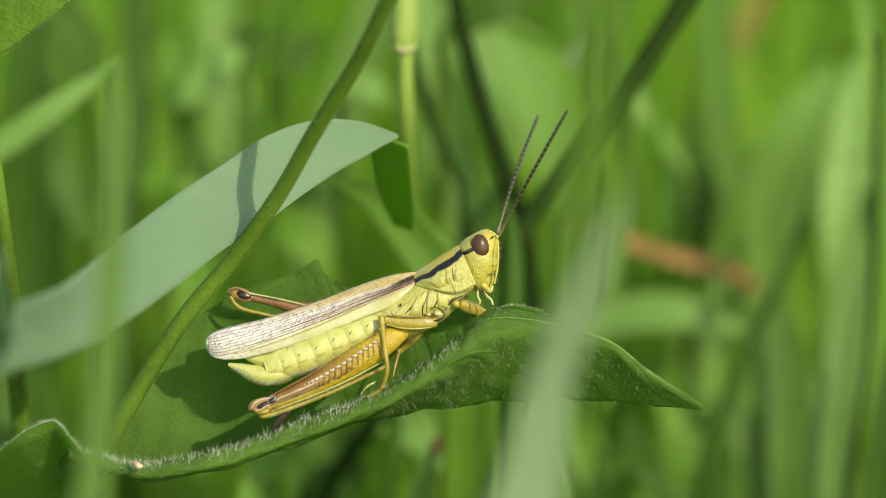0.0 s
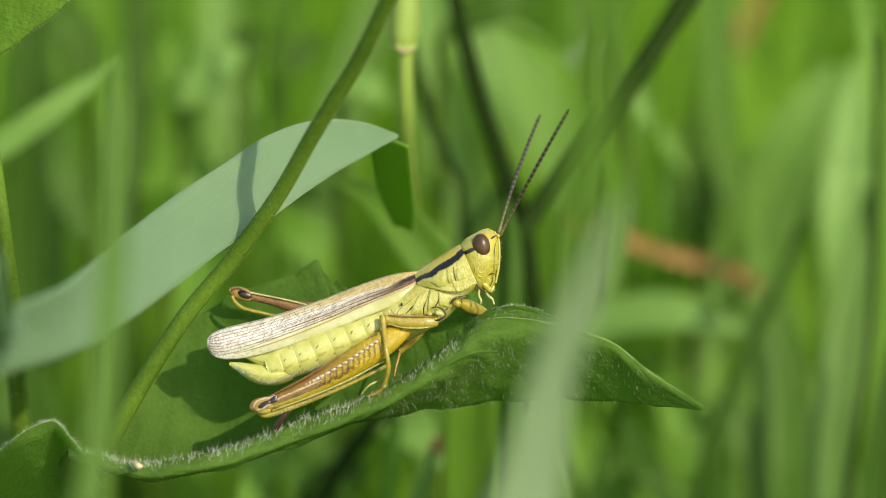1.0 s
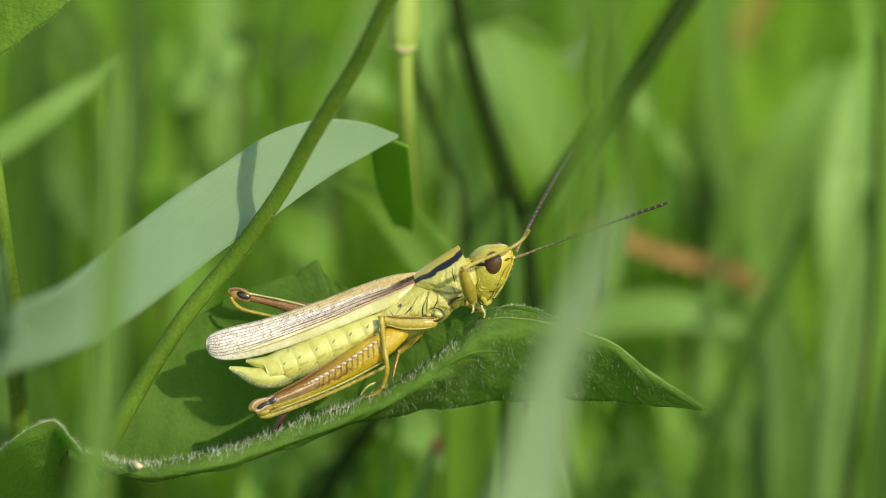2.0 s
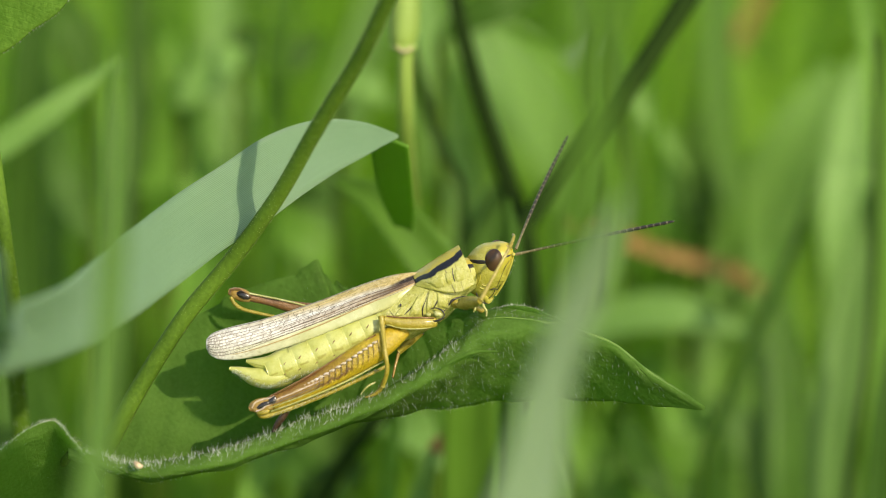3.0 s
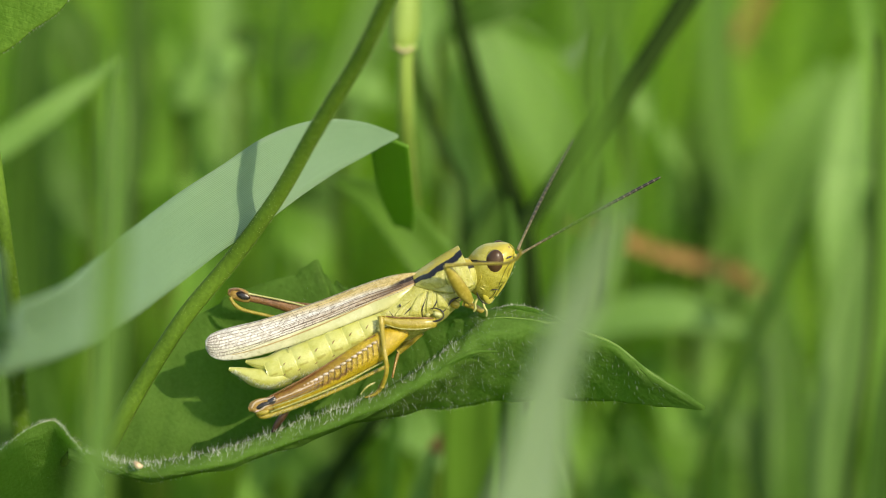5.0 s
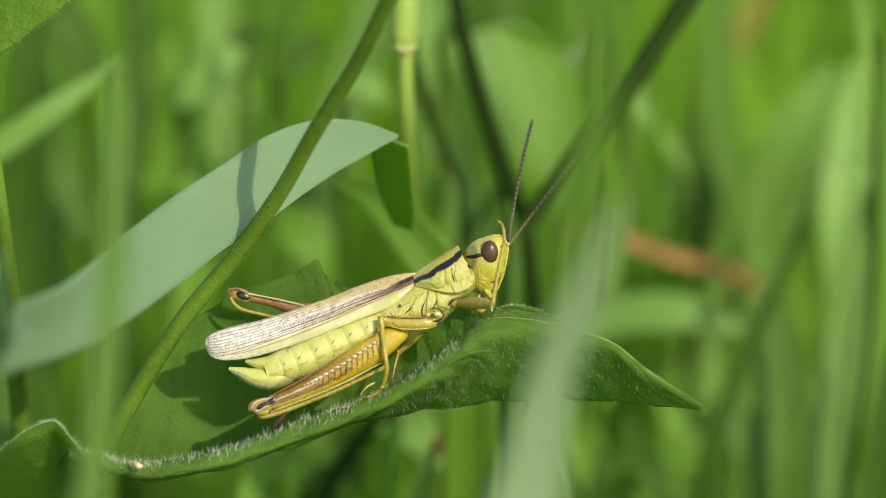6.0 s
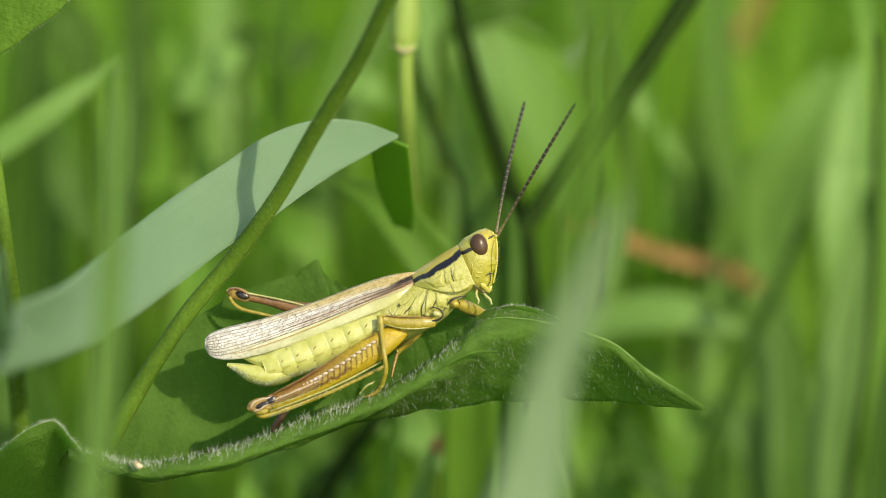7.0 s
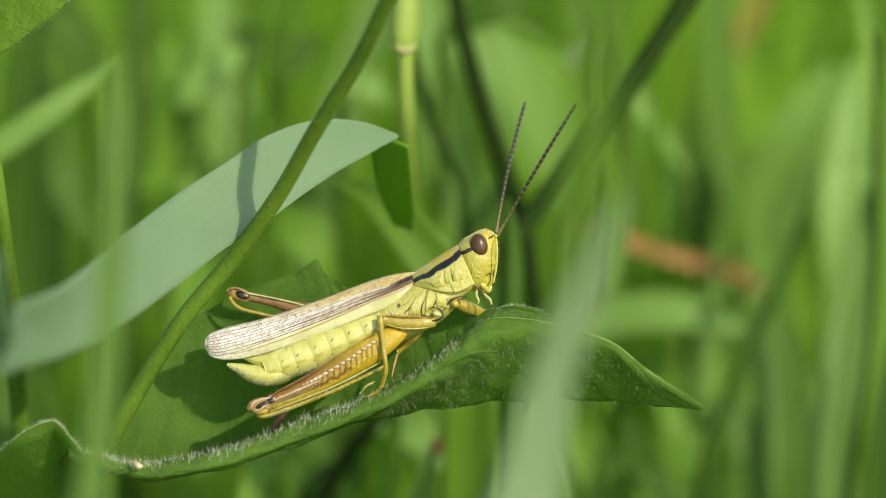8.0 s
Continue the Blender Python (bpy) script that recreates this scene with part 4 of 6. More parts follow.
def wing_material():
    n = Nodes("wing_membrane")
    u, v = n.uv()
    f = n.noise(500.0, 4.0)
    # cells differ in brightness, scattered gloss between the veins painted as colour
    cell = n.add("TexVoronoi", Scale=1.0)
    n.put(cell.inputs["Vector"], n.add("CombineXYZ", X=n.math("MULTIPLY", u, 75.0), Y=n.math("MULTIPLY", v, 16.0)).outputs[0])
    f = n.math("ADD", n.math("MULTIPLY", f, 0.4), n.math("MULTIPLY", n.add("SeparateColor", Color=cell.outputs["Color"]).outputs[0], 0.6))
    clear = n.ramp(f, (0.20, (0.52, 0.48, 0.42)), (0.62, (0.82, 0.79, 0.74)))
    tan = n.ramp(f, (0.30, (0.56, 0.41, 0.14)), (0.65, (0.70, 0.55, 0.25)))
    green = n.ramp(n.noise(500.0, 4.0), (0.35, (0.52, 0.53, 0.24)), (0.65, (0.68, 0.68, 0.40)))
    wob = n.math("MULTIPLY", n.math("SUBTRACT", n.noise(300.0, 3.0), 0.5), 0.12)
    lean = n.math("MULTIPLY", n.math("MAXIMUM", n.math("SUBTRACT", u, 0.42), 0.0), 0.52)
    top = n.math("MULTIPLY", n.add("MapRange", Value=n.math("SUBTRACT", n.math("ADD", v, wob), lean), From_Min=0.20, From_Max=0.04).outputs[0], n.add("MapRange", Value=u, From_Min=0.30, From_Max=0.60).outputs[0])
    low = n.math("MULTIPLY", n.add("MapRange", Value=n.math("ADD", v, wob), From_Min=0.56, From_Max=0.66).outputs[0], n.add("MapRange", Value=u, From_Min=0.25, From_Max=0.6).outputs[0])
    climb = n.math("MULTIPLY", n.math("MAXIMUM", n.math("SUBTRACT", u, 0.80), 0.0), 1.5)
    streak = n.math("MULTIPLY", n.band(n.math("ADD", n.math("ADD", v, climb), n.math("MULTIPLY", wob, 0.8)), 0.36, 0.58, 0.04), n.add("MapRange", Value=n.math("ADD", u, wob), From_Min=0.74, From_Max=0.88).outputs[0])
    color = n.mix(top, clear, tan)
    color = n.mix(low, color, green)
    color = n.mix(n.math("MULTIPLY", low, n.add("MapRange", Value=u, From_Min=0.70, From_Max=0.90).outputs[0]), color, (0.46, 0.45, 0.14))
    rust = n.math("MULTIPLY", n.band(n.math("ADD", v, n.math("MULTIPLY", wob, 0.5)), 0.37, 0.60, 0.05), n.add("MapRange", Value=n.math("ADD", u, wob), From_Min=0.42, From_Max=0.72).outputs[0])
    color = n.mix(n.math("MULTIPLY", rust, 0.62), color, (0.34, 0.20, 0.06))
    color = n.mix(n.math("MULTIPLY", streak, 0.97), color, (0.022, 0.015, 0.014))
    n.bump(n.noise(1500.0, 3.0), 0.5, 0.00015)
    return n.finish(color, n.ramp(n.noise(900.0), (0.3, 0.20), (0.7, 0.38)), 0.6, 0.3, 0.10)


def eye_material():
    n = Nodes("compound_eye")
    u, v = n.uv()
    f = n.noise(260.0, 3.0)
    cells = n.add("TexVoronoi", Scale=9000.0)
    n.put(cells.inputs["Vector"], n.coords())
    color = n.ramp(f, (0.3, (0.042, 0.020, 0.009)), (0.7, (0.085, 0.045, 0.022)))
    n.bump(cells.outputs[0], 0.12, 0.00003)
    return n.finish(color, 0.32, 0.35, 0.12)


def antenna_material():
    n = Nodes("antenna_joints")
    u, v = n.uv()
    x = n.math("FRACT", n.math("MULTIPLY", u, 24.0))
    ring = n.band(x, 0.84, 1.2, 0.05)
    base = n.ramp(u, (0.0, (0.20, 0.16, 0.07)), (0.30, (0.036, 0.028, 0.018)), (1.0, (0.016, 0.013, 0.010)))
    color = n.mix(n.math("MULTIPLY", ring, 0.6), base, (0.34, 0.29, 0.18))
    n.bump(n.noise(2500.0), 0.3, 0.00005)
    return n.finish(color, 0.45, 0.5, 0.1)


M_WING, M_EYE, M_ANTENNA = wing_material(), eye_material(), antenna_material()
ORIGIN = Vector((-0.00662, -0.00250, 0.23313))


hopper = new("grasshopper")
hopper.empty_display_size = 0.004
HOME = Matrix.Translation(ORIGIN) @ pose(0, 0, 0, -20.0)
hopper.matrix_basis = HOME
tagged(hopper, "yellow-green grasshopper, dark side stripe, pale wings, on a hairy leaf", "grasshopper")


def build_abdomen():
    hip = (2.76, 0.00, 1.75)
    spine = [(-7.76, -1.00, -2.49), (-5.48, -0.75, -1.72), (-2.74, -0.45, -0.58), (0.01, -0.20, 0.56), (2.76, 0.00, 1.75)]
    rad = [(1.15, 1.15), (1.55, 1.43), (1.85, 1.70), (2.0, 1.89), (2.0, 1.89)]
    ab = part("abdomen", tube(spine, [(a * 0.95, b * 0.95) for a, b in rad], 50, 20), M_TERGITE, hopper, hip, "glossy pale yellow ringed abdomen")
    c, r = spline(spine, 161), spline(rad, 161)
    for k in range(8):
        i, j = k * 20, min(160, k * 20 + 26)
        pts = [c[int(q)] for q in np.linspace(i, j, 6)]
        rr = [tuple(r[int(q)] * e) for q, e in zip(np.linspace(i, j, 6), (0.992, 1.034, 1.030, 1.010, 0.985, 0.95))]
        part("abdomen_ring", tube(pts, rr, 14, 26), M_TERGITE, ab, hip)
    for k in range(1, 8):
        i = k * 20 + 6
        for turn, ln in ((-0.50, 0.40), (0.12, 0.26)):
            j = i + int(ln * 14)
            y0 = -math.cos(turn) * r[i, 0] * 1.035
            a = c[i] + np.array([0, y0, math.sin(turn) * r[i, 1] * 1.03])
            b = c[j] + np.array([0, y0 * 1.0, math.sin(turn + 0.12) * r[j, 1] * 1.03])
            part("ring_mark", tube([a, (a + b) / 2, b], [0.02, 0.05, 0.015], 8, 6), M_RUST, ab, hip)
    # the keel-shaped end plate and the short lobes above it
    part("end_plate", tube([(-10.77, -1.20, -2.07), (-9.86, -1.15, -2.35), (-8.67, -1.10, -2.81), (-7.21, -1.00, -2.90), (-5.85, -0.80, -2.50)], [(0.1, 0.14), (0.5, 0.41), (0.95, 0.78), (1.15, 0.97), (1.1, 0.92)], 30, 18), M_TERGITE, ab, hip, "pointed yellow end plate")
    part("upper_plate", tube([(-9.41, -1.10, -1.48), (-8.59, -1.05, -1.67), (-7.31, -1.00, -1.80), (-5.85, -0.80, -1.44)], [(0.15, 0.14), (0.6, 0.41), (1.0, 0.83), (1.25, 1.24)], 20, 14), M_TERGITE, ab, hip)
    rng = np.random.default_rng(2)
    roots, ways = [], []
    for _ in range(460):
        q = rng.uniform(0, 1)
        p = spline([(-10.29, -1.61, -2.19), (-9.09, -1.91, -2.82), (-7.44, -1.91, -3.46), (-5.43, -2.01, -2.77), (-2.42, -1.91, -1.91)], 60)[int(q * 59)]
        roots.append(p + rng.normal(0, 0.12, 3) * (1, 2, 0.6))
        ways.append(np.array([rng.normal(-0.4, 0.3), rng.normal(-0.3, 0.3), -1]))
    part("belly_hair", hairs(roots, ways, 0.40, 0.011), M_HAIR, ab, hip, kind="stuff")
    return ab


def build_wing():
    top = [(-12.52, -1.70, 0.00), (-12.03, -1.60, 0.50), (-10.71, -1.40, 0.95), (-7.76, -1.00, 1.68), (-3.66, -0.50, 3.04), (0.47, -0.30, 4.60), (2.77, -0.50, 5.25), (4.79, -0.80, 5.48)]
    low = [(-12.52, -1.75, -0.68), (-12.06, -1.80, -1.32), (-10.91, -1.90, -1.64), (-8.39, -1.95, -1.31), (-4.51, -2.05, -0.08), (-0.40, -2.35, 1.53), (2.80, -2.50, 2.80), (5.62, -1.50, 4.34)]
    n, m = 90, 21
    a, b = spline(top, n), spline(low, n)
    s = np.linspace(0, 1, n)
    x = np.linspace(0, 1, m)
    bulge = (np.sin(np.pi * x ** 0.8)[None, :] * 0.55 * np.sin(np.pi * np.clip(s + 0.06, 0, 1)) [:, None] ** 0.5)
    v = a[:, None] * (1 - x)[None, :, None] + b[:, None] * x[None, :, None]
    v[..., 1] -= bulge
    v[..., 1] += 0.35 * np.outer(np.clip((s - 0.2) * 4, 0, 1), x ** 5) + 0.45 * np.outer(np.clip((s - 0.7) * 3.5, 0, 1), x ** 3)
    shape = (v.reshape(-1, 3), grid_faces(n, m), np.stack([np.repeat(s, m), np.tile(x, n)], 1))

    def on(u, w):
        p, q = u * (n - 1), w * (m - 1)
        i, j = min(int(p), n - 2), min(int(q), m - 2)
        f, g = p - i, q - j
        return (v[i, j] * (1 - f) * (1 - g) + v[i + 1, j] * f * (1 - g) + v[i, j + 1] * (1 - f) * g + v[i + 1, j + 1] * f * g) + np.array([0, -0.02, 0.01])

    rng = np.random.default_rng(11)
    pieces = []
    lines = np.concatenate([[0.015], np.linspace(0.10, 0.62, 8)])
    def shift(w, u):
        """Veins fan out over the whole width towards the tip."""
        q = min(1.0, max(0.0, (u - 0.12) / 0.45))
        q = q * q * (3 - 2 * q)
        return w * (1.5 - 0.5 * q)

    for k, w in enumerate(lines):
        u0 = 0.03 + abs(w - 0.5) * 0.10
        pts = [on(u, min(0.99, shift(w, u) + 0.007 * math.sin(u * 17 + k) + 0.006 * math.sin(u * 41 + 2.3 * k))) for u in np.linspace(u0, 0.97 if w > 0.42 else 0.90, 44)]
        pieces.append(tube(pts, [0.030, 0.026, 0.010] if w > 0.42 else [0.030, 0.024, 0.012, 0.006], 60, 5))
    for k in range(len(lines) - 1):
        u = 0.05
        while u < (0.74 if lines[k] > 0.42 else 0.52 + 0.3 * lines[k] if k > 0 else 0.3):
            u += rng.uniform(0.009, 0.036) * (1 + 0.6 * u)
            du = rng.normal(0, 0.008)
            pts = [on(u, shift(lines[k], u)), on(u + du, shift(lines[k + 1], u + du))]
            pieces.append(tube(pts, [0.021, 0.021], 3, 4, ref=(1, 0.2, 0)))
    veins = join(*pieces)
    root = (4.84, -1.00, 4.84)
    wing = part("forewing", shape, M_WING, hopper, root, "pale pinkish veined forewing, tan along the back", thick=0.05)
    part("venation", veins, M_VEIN, wing, root, "brown veins", "stuff")
    along = (0.22, 0.36, 0.48, 0.60, 0.72, 0.86, 0.985)
    main = (((0.88, 0.82, 0.76, 0.71, 0.65, 0.56, 0.49), [0.02, 0.035, 0.05, 0.06, 0.06, 0.05, 0.05], M_TAN_VEIN, 0),
            ((0.70, 0.67, 0.64, 0.61, 0.57, 0.51, 0.46), [0.012, 0.02, 0.026, 0.034, 0.042, 0.06, 0.07], M_MAIN_VEIN, 1),
            ((0.56, 0.54, 0.51, 0.48, 0.46, 0.44, 0.43), [0.012, 0.016, 0.022, 0.028, 0.036, 0.055, 0.07], M_MAIN_VEIN, 2),
            ((0.42, 0.41, 0.39, 0.37, 0.37, 0.38, 0.39), [0.012, 0.014, 0.018, 0.024, 0.030, 0.04, 0.06], M_MAIN_VEIN, 2))
    for at, rad, mat, skip in main:
        part("main_vein", tube([on(u, w) for u, w in zip(along[skip:], at[skip:])], rad[skip:], 60, 6), mat, wing, root)
    other = part("forewing", mirrored(shape, 0.15), M_WING, hopper, root, "pale pinkish veined forewing, tan along the back", thick=0.05)
    part("venation", mirrored(veins, 0.15), M_VEIN, other, root, "brown veins", "stuff")


def build_thorax():
    spine = [(-0.18, 0.00, 0.55), (2.02, 0.00, 1.47), (4.14, 0.00, 2.53), (6.21, 0.00, 3.36), (7.91, 0.00, 4.14), (9.11, 0.00, 4.78)]
    rad = [(1.5, 1.38), (2.12, 2.07), (2.25, 2.20), (2.2, 1.80), (1.7, 0.92), (1.2, 0.66)]
    body = part("thorax", tube(spine, rad, 60, 28), M_PLEURA, hopper, (4.60, 0.00, 2.76), "yellow pitted side plates with dark seams")
    c, r = spline(spine, 120), spline(rad, 120)

    def skin(p, lift):
        """The point of the thorax's near side that lies at p in the side view."""
        d = np.hypot(c[:, 0] - p[0], c[:, 2] - p[2])
        k = int(np.argmin(d))
        return np.array([p[0], -r[k, 0] * math.sqrt(max(0.02, 1 - (d[k] / r[k, 1]) ** 2)) - lift, p[2]])

    seams = ([(6.26, 0.00, 3.86), (6.16, 0.00, 3.13), (5.80, 0.00, 2.48)], [(5.43, 0.00, 3.96), (5.20, 0.00, 3.13), (4.97, 0.00, 2.48), (5.01, 0.00, 1.75)], [(4.69, 0.00, 3.54), (4.19, 0.00, 2.76), (3.50, 0.00, 2.02)],
             [(7.13, 0.00, 3.31), (6.90, 0.00, 2.53), (6.53, 0.00, 2.21)], [(2.30, 0.00, 2.39), (2.76, 0.00, 1.84), (3.50, 0.00, 1.75)])
    for k, line in enumerate(seams):
        part("seam", tube([skin(p, 0.0) for p in spline(line, 9)], [0.015, 0.030, 0.062, 0.025], 18, 6), M_SUTURE, body, (4.60, 0.00, 2.76))

    def plate(rear, front, on, lift, rows=16, cols=14):
        """A domed hard plate between two edge lines of the side view, its rim sunk into the body."""
        a, b = spline(rear, rows), spline(front, rows)
        v = np.empty((rows, cols, 3))
        for i in range(rows):
            for j in range(cols):
                f, g = j / (cols - 1), i / (rows - 1)
                dome = (min(1.0, 6 * f) * min(1.0, 6 * (1 - f)) * min(1.0, 6 * g) * min(1.0, 6 * (1 - g))) ** 0.5
                v[i, j] = on(a[i] * (1 - f) + b[i] * f, -0.06 + (lift + 0.06) * dome)
        uv = np.stack([np.tile(np.linspace(0.2, 0.8, cols), rows), np.repeat(np.linspace(0.3, 0.5, rows), cols)], 1)
        return v.reshape(-1, 3), grid_faces(rows, cols), uv

    for rear, front in (([(6.07, -0.01, 4.10), (6.11, -0.01, 3.31), (6.16, -0.01, 2.58)], [(6.48, -0.01, 3.68), (7.03, -0.01, 2.95), (7.26, -0.01, 2.39)]),
                        ([(5.52, -0.01, 4.14), (5.29, -0.01, 3.13), (5.24, -0.01, 2.03)], [(5.88, -0.01, 4.23), (5.88, -0.01, 3.41), (5.79, -0.01, 2.49)]),
                        ([(4.64, -0.01, 3.68), (4.09, -0.01, 2.76), (3.77, -0.01, 1.93)], [(5.29, -0.01, 4.05), (5.01, -0.01, 3.08), (4.92, -0.01, 1.84)]),
                        ([(3.31, -0.01, 2.72), (2.85, -0.01, 2.21), (2.57, -0.01, 1.75)], [(4.27, -0.01, 3.36), (3.68, -0.01, 2.58), (3.35, -0.01, 1.93)])):
        part("side_plate", plate(rear, front, skin, 0.13), M_PLEURA, body, (4.60, 0.00, 2.76))
    part("neck", tube([(6.99, -0.01, 4.97), (8.05, -0.01, 5.15), (9.01, -0.01, 5.34), (9.56, -0.01, 5.43)], [(1.7, 1.6), (1.6, 1.5), (1.35, 1.3), (0.8, 0.8)], 24, 24), M_PRONOTUM, hopper, (6.90, 0.00, 5.52), "soft yellow neck skin")
    part("pronotum", shell([(4.51, 0.00, 4.23), (5.80, 0.00, 4.65), (7.22, 0.00, 5.20), (8.69, 0.00, 5.84)],
                           [(1.5, 1.12), (2.3, 1.50), (2.42, 1.80), (2.2, 1.96)], [0.51, 0.42, 0.345, 0.36], [0.99, 1.08, 1.155, 1.14], 50, 40), M_PRONOTUM, hopper, (6.90, 0.00, 5.52), "yellow saddle plate with a black side stripe", thick=0.1)
    pc = spline([(4.51, 0.00, 4.23), (5.80, 0.00, 4.65), (7.22, 0.00, 5.20), (8.69, 0.00, 5.84)], 80)
    pr = spline([(1.5, 1.12), (2.3, 1.50), (2.42, 1.80), (2.2, 1.96)], 80)

    def saddle(p, lift):
        d = np.hypot(pc[:, 0] - p[0], pc[:, 2] - p[2])
        q = int(np.argmin(d))
        return np.array([p[0], -pr[q, 0] * math.sqrt(max(0.05, 1 - (d[q] / pr[q, 1]) ** 2)) - 0.05 - lift, p[2]])

    for rear, front in (([(5.15, -0.01, 4.65), (5.98, -0.01, 4.19), (6.80, -0.01, 3.31)], [(6.62, -0.01, 5.29), (6.76, -0.01, 4.60), (7.22, -0.01, 3.59)]), ([(6.76, -0.01, 5.38), (6.90, -0.01, 4.65), (7.36, -0.01, 3.68)], [(7.26, -0.01, 5.57), (7.40, -0.01, 4.79), (7.86, -0.01, 3.96)]),
                        ([(7.45, -0.01, 5.66), (7.59, -0.01, 4.88), (8.05, -0.01, 4.14)], [(8.18, -0.01, 5.98), (8.46, -0.01, 5.06), (8.55, -0.01, 4.19)])):
        part("lobe", plate(rear, front, saddle, 0.10), M_PLEURA, hopper, (6.90, 0.00, 5.52))
    for groove, rad in (([(7.36, -0.01, 5.80), (7.45, -0.01, 5.15), (7.63, -0.01, 4.60), (7.95, -0.01, 4.10)], [0.03, 0.045, 0.035, 0.015]), ([(7.86, -0.01, 5.34), (8.05, -0.01, 5.15), (8.28, -0.01, 5.25), (8.37, -0.01, 4.97)], [0.012, 0.022, 0.02, 0.01])):
        part("groove", tube([saddle(p, 0.02) for p in spline(groove, 9)], rad, 18, 6), M_SUTURE, hopper, (6.90, 0.00, 5.52))
    # black-rimmed leg socket and breathing spots
    part("leg_socket", tube([(5.62, -2.36, 2.53), (6.07, -2.46, 2.58), (6.57, -2.51, 2.35), (6.71, -2.51, 1.94), (6.35, -2.51, 1.62), (5.85, -2.46, 1.53), (5.62, -2.41, 1.80)], [0.02, 0.05, 0.075, 0.05, 0.09, 0.07, 0.02], 30, 8), M_SUTURE, hopper, (5.99, -2.40, 2.03), "black joint")
    part("socket_plate", ball((6.21, -2.43, 2.08), (0.38, 0.22, 0.24), 20), M_PALP, hopper, (5.99, -2.30, 2.03), "pale glossy joint plate")
    part("socket_plate", ball((5.43, -2.36, 2.03), (0.22, 0.16, 0.17), 0), M_PALP, hopper, (5.99, -2.30, 2.03), "pale glossy joint plate")
    part("front_coxa", ball((7.63, -1.51, 2.88), (0.42, 0.4, 0.34), 30), M_LEG, hopper, (7.6, -1.4, 2.8), "amber front hip")
    part("coxa_joint", tube([(7.08, -1.91, 2.75), (7.35, -1.91, 3.16), (7.81, -1.81, 3.39), (8.36, -1.51, 3.52)], [0.03, 0.10, 0.06, 0.03], 16, 8), M_SUTURE, hopper, (7.6, -1.4, 2.8), "black joint")
    part("neck_joint", tube([skin(p, 0.0) for p in spline([(7.64, 0.00, 3.04), (8.05, 0.00, 3.22), (8.42, 0.00, 3.50), (8.65, 0.00, 3.40)], 9)], [0.02, 0.05, 0.08, 0.02], 16, 8), M_SUTURE, hopper, (7.91, -1.20, 2.96), "black joint")
    part("breathing_spot", ball((3.20, -2.28, 2.80), (0.09, 0.12, 0.14), 0, 8, 10), M_SUTURE, hopper, (3.20, -2.28, 2.80))


